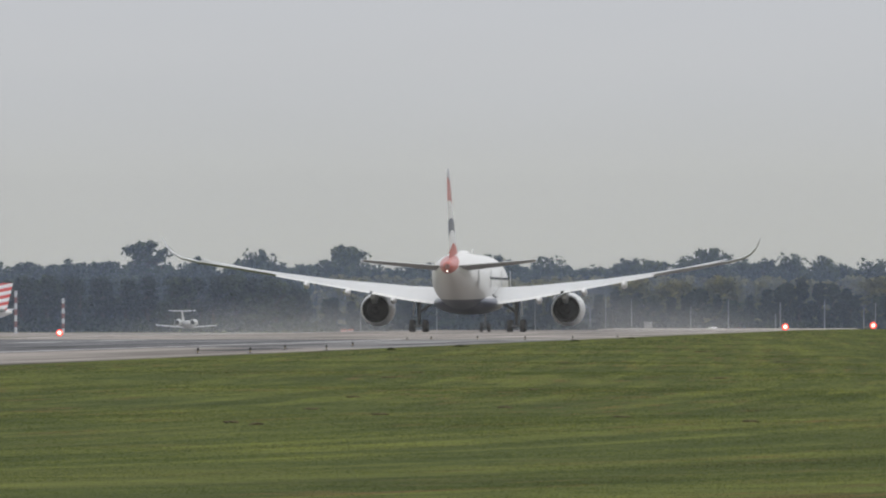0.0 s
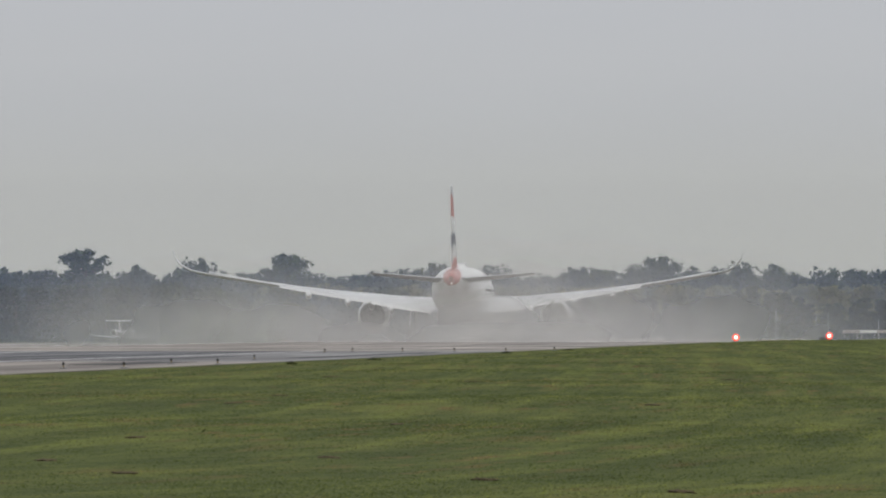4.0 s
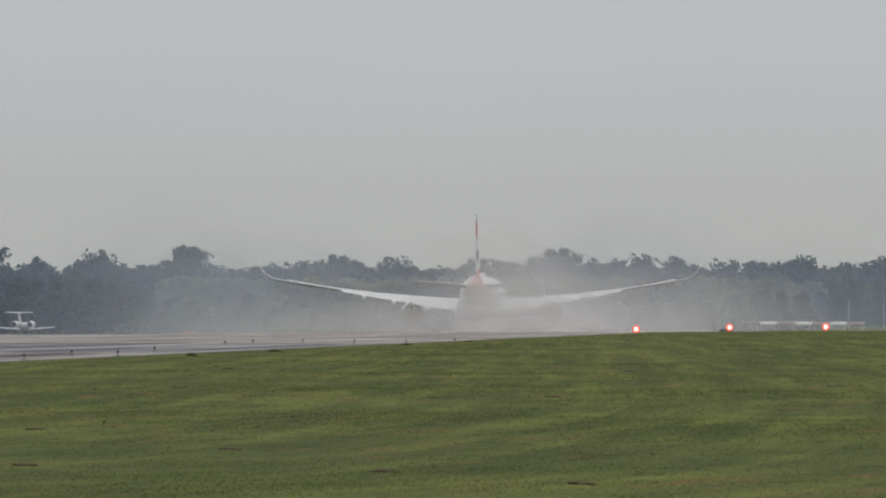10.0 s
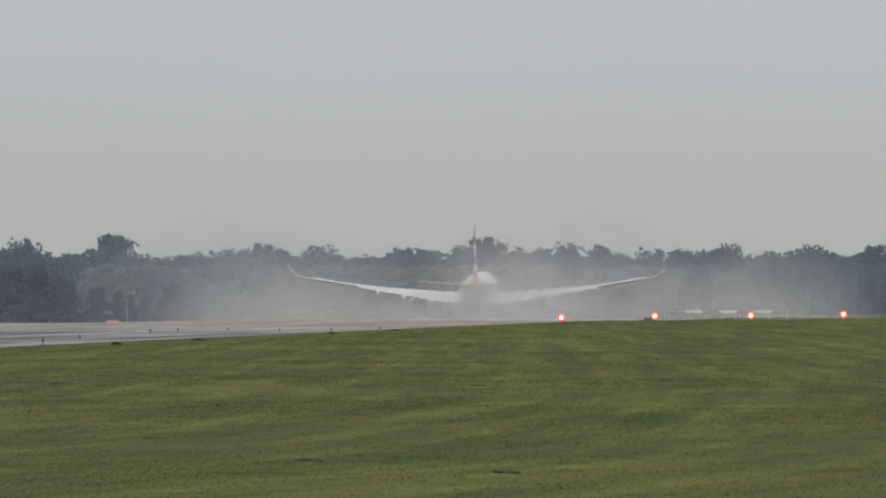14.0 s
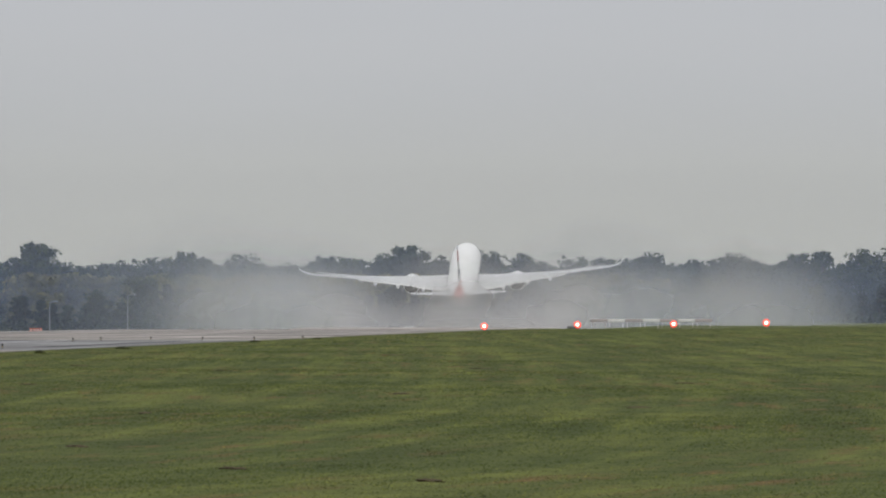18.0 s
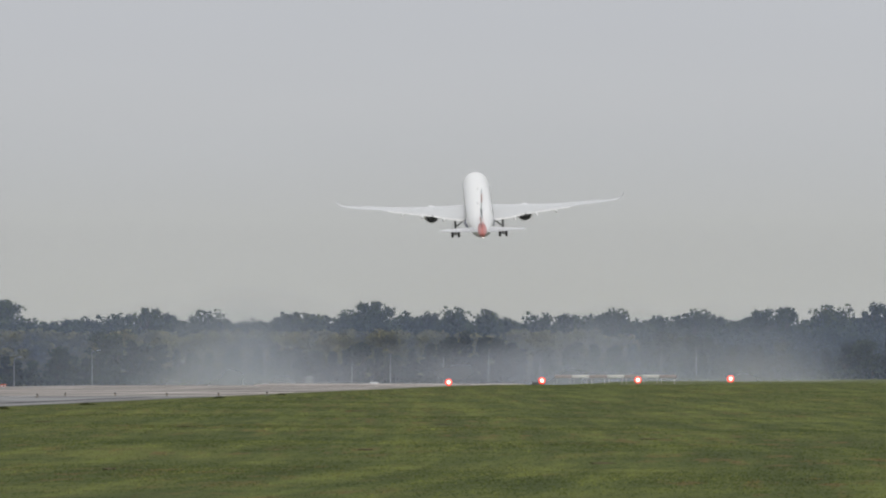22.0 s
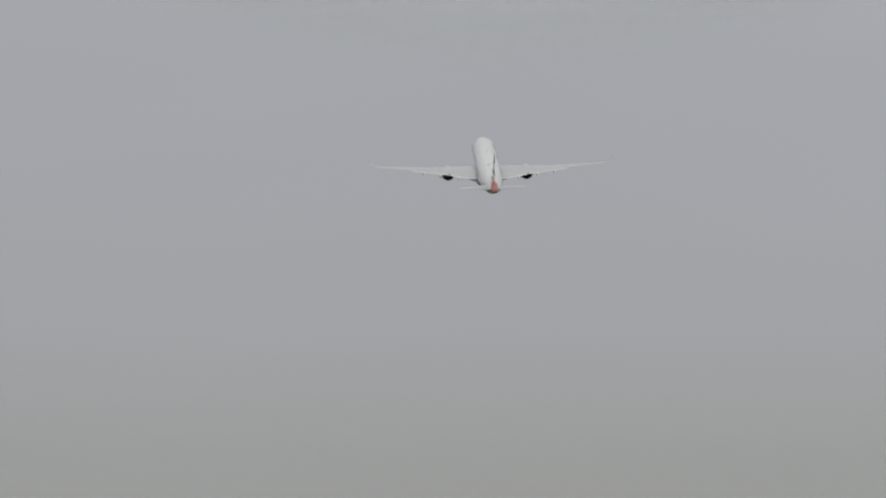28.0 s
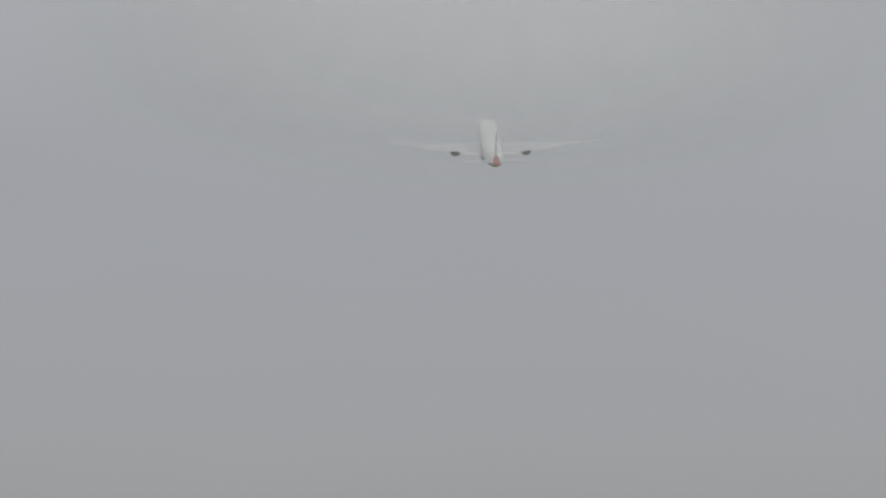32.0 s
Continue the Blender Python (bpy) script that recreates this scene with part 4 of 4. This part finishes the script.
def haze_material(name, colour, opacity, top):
    """Distance haze put into the colour of a translucent sheet, thinning with height."""
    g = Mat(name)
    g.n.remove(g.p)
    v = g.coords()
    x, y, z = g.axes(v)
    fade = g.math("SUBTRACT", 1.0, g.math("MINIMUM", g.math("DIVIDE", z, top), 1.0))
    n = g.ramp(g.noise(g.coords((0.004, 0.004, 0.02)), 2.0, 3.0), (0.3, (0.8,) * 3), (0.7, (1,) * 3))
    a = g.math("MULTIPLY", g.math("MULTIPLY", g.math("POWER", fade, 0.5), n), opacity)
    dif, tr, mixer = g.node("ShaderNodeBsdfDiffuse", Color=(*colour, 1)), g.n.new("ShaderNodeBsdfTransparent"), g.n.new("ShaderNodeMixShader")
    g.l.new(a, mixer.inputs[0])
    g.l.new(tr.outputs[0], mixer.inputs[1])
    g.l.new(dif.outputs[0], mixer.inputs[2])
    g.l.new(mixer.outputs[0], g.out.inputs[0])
    return g.m


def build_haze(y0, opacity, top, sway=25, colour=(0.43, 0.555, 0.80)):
    """A curved upright sheet added to stand in for haze in the air."""
    m = haze_material("distance_haze", colour, opacity, top)
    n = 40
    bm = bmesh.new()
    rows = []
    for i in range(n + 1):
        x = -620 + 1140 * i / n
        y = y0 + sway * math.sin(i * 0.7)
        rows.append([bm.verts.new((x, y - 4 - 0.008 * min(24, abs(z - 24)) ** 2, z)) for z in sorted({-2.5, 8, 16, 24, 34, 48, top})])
    for a, b in zip(rows, rows[1:]):
        for k in range(len(a) - 1):
            bm.faces.new((a[k], b[k], b[k + 1], a[k + 1]))
    ob = part("haze_bank", bm, m)
    ob.visible_shadow = False
    tagged(ob, "thin translucent sheet added for the haze of distance", "haze", kind="stuff")


# the near whitish sheet lifts the airliner's dark parts; bluish sheets veil the wood
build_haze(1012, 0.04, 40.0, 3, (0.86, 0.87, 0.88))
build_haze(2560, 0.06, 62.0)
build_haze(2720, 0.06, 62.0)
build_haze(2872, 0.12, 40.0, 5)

# puffs of dust blown up by the engines: offset from the aircraft sideways and behind, height of the middle, half sizes
DUST = [(-43, -22, 1.0, 15, 9, 9.0, 1), (-31, -26, 1.0, 18, 10, 10.0, 2), (-21, -30, 0.5, 15, 10, 10.0, 2), (-11, -34, 0.5, 13, 9, 8.0, 2), (5, -50, 1.5, 15, 9, 14.0, 2), (3, -54, 5.0, 15, 9, 13.0, 2),
        (15, -42, 1.5, 15, 10, 11.5, 2), (27, -33, 1.0, 17, 10, 10.5, 2), (39, -25, 0.5, 16, 9, 9.0, 1), (1, -58, 0.0, 42, 8, 6.0, 2), (2, -66, 3.0, 44, 8, 14.0, 0),
        (-37, -30, 0.0, 16, 9, 18.0, 3), (51, -30, 0.0, 19, 9, 17.0, 3), (-26, -34, 0.0, 13, 9, 16.0, 3), (46, -34, 0.0, 12, 9, 18.0, 3), (-33, -40, 1.0, 17, 9, 19.0, 4), (-24, -36, 0.0, 20, 9, 20.0, 4), (36, -38, 0.0, 22, 9, 16.0, 4), (24, -42, 0.0, 24, 9, 14.0, 4), (56, -36, 0.0, 26, 9, 17.0, 4), (4, -44, 0.0, 30, 9, 6.5, 4),
        (-46, -14, 2.0, 30, 9, 19.0, 5), (-30, 20, 2.0, 30, 9, 17.0, 5), (50, 10, 0.0, 30, 9, 16.0, 5), (22, 30, 2.0, 26, 9, 20.0, 5)]
PUFFS = []
for k, (dx, dy, dz, hx, hy, hz, thick) in enumerate(DUST):
    ob = part("dust_cloud", puff_bm(hx, hy, hz, k), (M_DUST_THIN, M_DUST, M_DUST_DENSE, M_DUST_DENSE, M_SMOKE, M_SMOKE)[thick])
    ob.visible_shadow = False
    PUFFS.append(tagged(ob, "pale grey-brown dust blown up behind the engines", "dust", "dust clouds", kind="stuff"))


for k, (x, y, z, hx, hz) in enumerate(((19, 3232, 190, 130, 50), (30, 3238, 192, 150, 52), (8, 3244, 188, 140, 48), (22, 3250, 190, 120, 46), (14, 3256, 193, 145, 52), (26, 3262, 190, 135, 50))):
    ob = part("cloud_wisp", puff_bm(hx, 40, hz, k + 30, 0.06), M_CLOUD, at=pose(x, y + 12, z + 6))
    ob.visible_shadow = False
    tagged(ob, "thin grey wisp under the overcast", "cloud", "cloud wisps", kind="stuff")


# ---- lights and small things of the airfield ----
def red_lamp(bearing, dist, z):
    x = bearing * dist / 20000
    g = float(ground_height(np.array(x), np.array(dist)))
    lamp = thing("red_airfield_lamp", pose(x, dist, g), "lit red elevated lamp on a short stake in the grass", "airfield light", "row of red lamps")
    h = max(0.16, z - g)
    part("stake", bm_tube((0, 0, -0.1), (0, 0, h), 0.03, 0.03, 8), M_POLE, lamp)
    part("base_plate", bm_lathe([(0.0, 0.16), (0.03, 0.16), (0.05, 0.06)], 12, "z"), M_BLACK, lamp)
    part("lens", bm_lathe([(0.08, 0.02), (0.06, 0.2), (0, 0.31), (-0.03, 0.31), (-0.1, 0.2), (-0.1, 0.02)], 20, "y"), M_LAMP_RED, lamp, "glowing red lens", at=pose(0, 0, h))
    part("bulb", bm_lathe([(-0.24, 0.02), (-0.22, 0.11), (-0.14, 0.17), (-0.08, 0.17), (-0.06, 0.1)], 18, "y"), M_LAMP_CORE, lamp, "bright lit bulb", at=pose(0, 0, h))


for b, d, z in ((0, 985, 0.72), (165, 985, 0.86), (335, 985, 0.92), (499, 985, 1.02), (-1364, 985, 0.17), (-1529, 985, 0.17), (-1694, 985, 0.17)):
    red_lamp(b, d, z)


def edge_light(x, y, colour=None):
    lamp = thing("runway_edge_light", pose(x, y, 0.03 + float(ground_height(np.array(x), np.array(y)))), "small dark elevated edge light on the paved edge", "airfield light", "edge lights")
    part("stem", bm_tube((0, 0, 0), (0, 0, 0.15), 0.025, 0.02, 8), colour or M_YELLOW, lamp)
    part("housing", bm_lathe([(0.13, 0.025), (0.15, 0.05), (0.20, 0.055), (0.23, 0.035), (0.25, 0.015)], 12, "z"), M_BLACK, lamp, "dark lamp housing")
    part("base_plate", bm_lathe([(0.0, 0.14), (0.03, 0.14), (0.04, 0.05)], 12, "z"), M_GEAR, lamp)


for x, y in ((-24.6, 413), (-22.6, 417), (-23.3, 466), (-21.2, 462), (-22.6, 530), (-24.9, 684), (-24.5, 722), (-21.3, 722), (-18.0, 722), (-14.7, 722), (-11.6, 722)):
    edge_light(x, y)

def barrier(x, y, w, red):
    b = thing("barrier_board", pose(x, y, 0), "red plastic barrier board" if red else "white plastic barrier board", "barrier", "red and white barriers")
    part("board", bm_box(w, 0.12, 0.42, Matrix.Translation((0, 0, 1.05)), 0.03), M_FADED if red else M_BOARD, b)
    for s in (-1, 1):
        part("leg", bm_box(0.06, 0.4, 0.84, Matrix.Translation((s * w * 0.38, 0, 0.42)), 0.015), M_FADED, b)


for k in range(1, 8):
    barrier((172 + 31 * k) * 1640 / 20000, 1640 + 0.5 * k, 2.5, k % 2 == 1)


def light_pole(bearing, dist, h, arm):
    p = thing("light_pole", pose(bearing * dist / 20000, dist, float(ground_height(np.array(bearing * dist / 20000), np.array(dist)))), "thin grey lamp post in front of the wood", "lamp post", "lamp posts")
    part("post", bm_tube((0, 0, 0), (0, 0, h), 0.13, 0.08, 10), M_POLE, p)
    if arm:
        part("arm", bm_tube((0, 0, h - 0.1), (arm, 0, h + 0.25), 0.08, 0.06, 8), M_POLE, p)
        part("lamp_head", bm_box(0.9, 0.4, 0.18, pose(arm * 1.2, 0, h + 0.25), 0.05), M_GREYPAINT, p)


for b, h, arm in ((-769, 7.0, 1.2), (-631, 8.6, 1.3), (-103, 8.0, 0), (-171, 6.3, 0), (-9, 7.3, 0), (71, 7.8, 0), (-18, 4.6, 0), (-479, 6.0, 0.9), (-453, 7.6, 0), (-353, 6.0, -0.9), (-325, 8.6, 0), (-278, 7.6, 0), (142, 6.6, 0), (163, 7.2, 0), (252, 5.5, 0), (376, 6.2, 0), (438, 6.8, 0)):
    light_pole(b, 2620, h, arm)


def striped_mast(bearing, dist, h):
    p = thing("striped_mast", pose(bearing * dist / 20000, dist, -2.0), "red and white banded mast beside the apron", "mast", "banded masts")
    n = 7
    for i in range(n):
        part("band", bm_tube((0, 0, h * i / n), (0, 0, h * (i + 1) / n), 0.34, 0.34, 12), M_RED if i % 2 else M_GREYPAINT, p)


striped_mast(-1309, 2590, 8.2)
striped_mast(-1395, 2590, 10.0)


def equipment_box(bearing, dist):
    x = bearing * dist / 20000
    b = thing("equipment_box", pose(x, dist, float(ground_height(np.array(x), np.array(dist)))), "low dark equipment box in the grass beside a red lamp", "box")
    part("body", bm_box(0.8, 0.5, 0.2, Matrix.Translation((0, 0, 0.10)), 0.03), M_GEAR, b)
    part("lid", bm_box(0.86, 0.56, 0.04, Matrix.Translation((0, 0, 0.22)), 0.015), M_GEAR, b, "dark grey lid")


equipment_box(155, 990)


def equipment_cabin(bearing, dist):
    x = bearing * dist / 20000
    c = thing("equipment_cabin", pose(x, dist, float(ground_height(np.array(x), np.array(dist)))), "small pale grey equipment cabin before the wood", "cabin")
    part("wall", bm_box(2.0, 2.0, 2.6, Matrix.Translation((0, 0, 1.3)), 0.03), M_POLE, c)
    part("roof", bm_box(2.3, 2.3, 0.16, Matrix.Translation((0, 0, 2.68)), 0.04), M_POLE, c, "flat metal roof")
    part("door", bm_box(0.8, 0.06, 1.9, Matrix.Translation((0.3, -1.02, 1.0)), 0.01), M_POLE, c, "grey metal door")


equipment_cabin(-248, 2640)


def parked_jet(m):
    """A white twin-jet airliner with a striped fin, seen from the side."""
    jet = thing("parked_airliner", m, "white parked airliner with red, white and blue striped fin", "airplane")
    st = [(18.5, 3.3, 0.1, 0.1), (17.6, 3.4, 0.9, 0.9), (15.5, 3.6, 1.6, 1.65), (12.5, 3.8, 1.95, 2.0), (-8, 3.8, 1.95, 2.0), (-13, 4.2, 1.5, 1.6), (-17.5, 4.75, 0.7, 0.8), (-19.2, 4.95, 0.2, 0.25)]
    part("fuselage", bm_rings(fuselage_rings(st, 24)), M_WHITE, jet, "white fuselage")
    g = Mat("striped_fin_paint", rough=0.4)
    x, y, z = g.axes(g.coords())
    s = g.math("FRACT", g.math("ADD", g.math("MULTIPLY", z, 0.62), g.math("MULTIPLY", y, 0.12)))
    c = g.ramp(s, (0.0, (0.55, 0.07, 0.06)), (0.5, (0.72, 0.72, 0.74)), hard=True)
    blue = g.math("GREATER_THAN", g.math("ADD", y, g.math("MULTIPLY", z, 0.55)), -8.6)
    g.colour(g.mix(blue, c, (0.09, 0.14, 0.22)))
    part("tail_fin", bm_rings([[(w * th, le - ch * u, z) for u, w in ((0, 0), (0.3, 1), (1, 0.1), (1, -0.1), (0.3, -1))] for z, le, ch, th in ((5.2, -9.6, 8.2, 0.3), (11.8, -16.4, 3.0, 0.14))]), g.m, jet, "red, white and blue striped fin")
    for s in (-1, 1):
        part("wing", bm_rings(wing_rings([(1.6, 4.5, 7.0, 2.9, 0.9, 0.3), (6, 1.2, 4.2, 3.3, 0.55, 0.2), (16.5, -5.5, 1.6, 4.3, 0.2, 0.0), (17, -6.2, 1.0, 5.8, 0.1, 0.0)], s)), M_GREYPAINT, jet)
        part("tailplane", bm_rings(wing_rings([(0.6, -13.8, 4.0, 5.2, 0.4, 0), (6.1, -17.2, 1.6, 5.7, 0.15, 0)], s)), M_GREYPAINT, jet)
        part("engine", bm_lathe([(5.4, 0.8), (5.6, 1.0), (4.6, 1.18), (2.8, 1.1), (1.4, 0.8), (1.4, 0.6), (4.8, 0.75)], 24, closed=True), M_GREYPAINT, jet, at=pose(s * 5.4, 0, 1.7))
        leg = part("main_gear", bm_tube((0, 0, 0.5), (0, 0, 2.6), 0.12, 0.14, 8), M_GEAR, jet, at=pose(s * 3.7, -1, 0))
        for xx in (-0.35, 0.35):
            wheel(leg, pose(xx, 0, 0.56), 0.56, 0.38)
    leg = part("nose_gear", bm_tube((0, 0, 0.4), (0, 0, 2.2), 0.09, 0.1, 8), M_GEAR, jet, at=pose(0, 13.5, 0))
    for xx in (-0.25, 0.25):
        wheel(leg, pose(xx, 0, 0.4), 0.4, 0.24)
    return jet


parked_jet(pose(-201.0, 2600, -1.96, 0, 0, 82))


def business_jet(m):
    jet = thing("business_jet", m, "small white business jet with a high tailplane on the apron", "airplane")
    st = [(7.5, 1.7, 0.05, 0.05), (6.6, 1.8, 0.6, 0.6), (4.5, 2.0, 1.0, 1.0), (-3, 2.0, 1.0, 1.0), (-7.5, 2.5, 0.35, 0.4), (-8.2, 2.6, 0.1, 0.1)]
    part("fuselage", bm_rings(fuselage_rings(st, 20)), M_GREYPAINT, jet)
    part("tail_fin", bm_rings([[(w * th, le - ch * u, z) for u, w in ((0, 0), (0.3, 1), (1, 0.1), (1, -0.1), (0.3, -1))] for z, le, ch, th in ((2.6, -4.6, 3.4, 0.2), (5.2, -7.0, 2.2, 0.14))]), M_WHITE, jet)
    for s in (-1, 1):
        part("wing", bm_rings(wing_rings([(0.6, 1.6, 3.4, 1.35, 0.5, 0.1), (7.0, -1.8, 1.3, 1.85, 0.2, 0), (7.3, -2.4, 0.7, 2.2, 0.1, 0)], s)), M_GREYPAINT, jet)
        part("tailplane", bm_rings(wing_rings([(0.05, -6.8, 2.0, 5.2, 0.25, 0), (3.2, -7.9, 0.9, 5.3, 0.12, 0)], s)), M_WHITE, jet)
        part("engine", bm_lathe([(-1.6, 0.6), (-1.8, 0.76), (-3.6, 0.8), (-5.0, 0.66), (-4.6, 0.56)], 18), M_WHITE, jet, "white engine pod", at=pose(s * 1.85, 0, 2.5))
        part("exhaust_disc", bm_lathe([(-4.9, 0.52), (-5.06, 0.52), (-5.06, 0.02)], 18), M_DARK, jet, "dark exhaust opening", at=pose(s * 1.85, 0, 2.5))
        leg = part("main_gear", bm_tube((0, 0, 0.2), (0, 0, 1.4), 0.07, 0.08, 8), M_GEAR, jet, at=pose(s * 1.5, -0.8, 0))
        wheel(leg, pose(0, 0, 0.3), 0.3, 0.2)
    leg = part("nose_gear", bm_tube((0, 0, 0.2), (0, 0, 1.3), 0.06, 0.06, 8), M_GEAR, jet, at=pose(0, 5.2, 0))
    wheel(leg, pose(0, 0, 0.25), 0.25, 0.16)


business_jet(pose(-1081 * 2600 / 20000, 2600, -1.96, 0, 0, -8))


def barrel(x, y):
    b = thing("traffic_barrel", pose(x, y, float(ground_height(np.array(x), np.array(y)))), "orange and white plastic traffic barrel", "barrel", "traffic barrels")
    part("drum", bm_lathe([(0, 0.34), (0.08, 0.36), (0.1, 0.3), (0.95, 0.24), (1.0, 0.2)], 16, "z"), M_ORANGE, b)
    part("reflective_band", bm_lathe([(0.55, 0.285), (0.55, 0.29), (0.72, 0.272), (0.72, 0.265)], 16, "z", closed=True), M_BOARD, b)


for k in range(4):
    barrel(-103.6 + 0.75 * k, 2582 + 0.5 * (k % 2))


def service_car(m):
    v = thing("white_car", m, "small white service car on the far road", "car")
    prof = [(-2.1, 0.35), (2.0, 0.35), (2.1, 0.72), (1.3, 0.86), (0.7, 1.38), (-1.3, 1.42), (-2.1, 0.9)]
    part("body", bm_rings([[(x, w, z) for x, z in prof] for w in (-0.9, 0.9)]), M_BOARD, v)
    for xx in (-1.3, 1.3):
        for s in (-1, 1):
            wheel(v, pose(xx, s * 0.82, 0.33, 0, 0, 90), 0.33, 0.22)
    part("windscreen", bm_box(0.06, 1.4, 0.5, pose(1.03, 0, 1.13, 0, -48, 0), 0.02), M_GLASS, v)


service_car(pose(-131 * 2770 / 20000, 2770, -2.0, 0, 0, 80))


# ---- everything that moves ----
def at_time(rows, t):
    for a, b in zip(rows, rows[1:]):
        if a[0] <= t <= b[0]:
            k = (t - a[0]) / (b[0] - a[0])
            return [p + (q - p) * k for p, q in zip(a, b)]
    return list(rows[-1])


def motions():
    walk(airliner, [(t, Matrix.Translation((x, y, z)) @ pose(0, 0, 0, 0, 0, -head) @ pose(0, 0, 0, pitch, 0, 0) @ pose(0, 0, 0, 0, bank, 0)) for t, x, y, z, pitch, bank, head in AIRLINER_PATH])
    # the wings take up load and twist nose down a little
    twist = lambda a, rise=0.0: pose(0, 4, 4.2 + rise) @ pose(0, 0, 0, -a, 0, 0) @ pose(0, -4, -4.2)
    for wing, s in zip(WINGS, (-1, 1)):
        bend = lambda a, rise: twist(a, rise) @ pose(0, 0, 0, 0, s * rise * 1.5, 0)
        walk(wing, [(t, bend(a, rise)) for t, a, rise in ((0, 0, 0), (2, 0, 0.05), (6, 0, 0.3), (14, 0, 0.38), (17, 1.6, 0.05), (20, 3.2, 0), (32, 3.2, 0))])
    for piece, rest in ENGINES:
        walk(piece, [(t, twist(a, rise) @ rest) for t, a, rise in ((0, 0, 0), (1, 0, 0.15), (3, 0, 0.45), (14, 0, 0.5), (17, 2.0, 0.95), (18.5, 3.6, 1.0), (20, 5.0, 0.85), (22, 5.2, 0.75), (32, 5.2, 0.75))])
    # the legs fold after take-off
    for leg, hinge, s, brace in GEAR_LEGS:
        fold = (lambda a, drop=0.0: hinge @ pose(0, 0, -drop, 0, s * a, 0)) if s else (lambda a, drop=0.0: hinge @ pose(0, 0, -drop, a, 0, 0))
        away = (lambda a: pose(s * 4.8, 3.0, 3.1, 0, s * a, 0)) if s else fold
        walk(leg, [(0, fold(0)), (16, fold(0)), (18.5, fold(0, 0.55)), (26.4, fold(0, 0.55)), (27.4, fold(45, 0.6)), (28.6, away(86)), (32, away(86))])
        if brace:
            walk(brace, [(t, pose(0, 0, -2.0, 0, s * a, 0)) for t, a in ((0, 0), (26.4, 0), (27.4, 28), (28.6, 53), (32, 53))])
    # dust follows the aircraft along the ground, then is left behind and sinks
    for ob, (dx, dy, dz, hx, hy, hz, thick) in zip(PUFFS, DUST):
        rows = []
        veil = thick == 4
        near, thin, late = abs(dx) < 13 and not veil, thick < 2 or thick == 5, thick in (3, 4)
        for t in (0, 0.4, 0.8, 1.2, 1.6, 2, 3, 5, 7, 9, 11, 13, 15, 16.5):
            x, y = at_time(AIRLINER_PATH, t)[1:3]
            grow = min(1.0, 0.22 + t / 1.25)
            side = dx * (0.62 + 0.38 * grow)
            lift = max(0, min(1, (t - 12) / 4)) * (0 if near or late else 3.0)
            # later on the wake hangs lower to the port side, and ahead of the wing
            ahead = 0 if near or late else 46 * max(0, min(1, (t - 8) / 4))
            if thick == 5:
                lift -= hz * 1.2 * max(0, min(1, (6.5 - t) / 4))
            if dx < 0 and not near and not late:
                lift -= (0 if thick == 5 else 4.0) * max(0, min(1, (t - 6.5) / 3)) * max(0, min(1, (16 - t) / 2))
            if near and hz > 7:
                lift -= max(8 * min(1, max(0, (4.6 - t) / 2.4)), 4 * max(0, min(1, (9 - t) / 2.5))) * (1 if hz > 10 else 0.3)
            if hx > 40:
                lift -= 2.0 * min(1, max(0, (4.5 - t) / 2.5))
            if late:
                lift = -hz * max(0, min(1, ((17.5 if veil else 15) - t) / 4)) - (6 if veil else 0) * max(0, min(1, (17.5 - t) / 3))
            rows.append((t, pose(x + side, y + dy + ahead + 70 * (1 - grow), dz + lift - float(fall(y + dy)) - (hz * 0.92) * (1 - grow) ** 1.5)))
        base = rows[-1][1].translation.copy()
        # left behind, the cloud parts to either side of the runway; the dense dust settles, a thin veil hangs on
        for t, go_left, go_right, settle, veil_rise in ((18, 0, 9, 0, 3.5), (19.5, -1, 14, 2, 7.5), (21, -1, 16, 7, 8), (22.5, 0, 18, 14, 5), (24, 0, 20, 20, -1), (25.5, 0, 22, 22, -7), (32, 0, 25, 22, -10)):
            drift = go_right + 6 * near if dx > 3 else -go_left - 6 * near if dx < 0 else 0
            if veil:
                drift, sink = (0.3 * go_right if dx > 0 else -0.6 * go_left), veil_rise
            else:
                sink = -max(0, settle - 2) if late else -min(settle * 1.6, 20) if near and not thin else -settle * 0.9 if not thin else -(0.55 if thick == 5 else 0.8) * settle
            rows.append((t, Matrix.Translation((base.x + drift, base.y - 6 + 2 * (t - 16.5), base.z + sink))))
        walk(ob, rows)


motions()
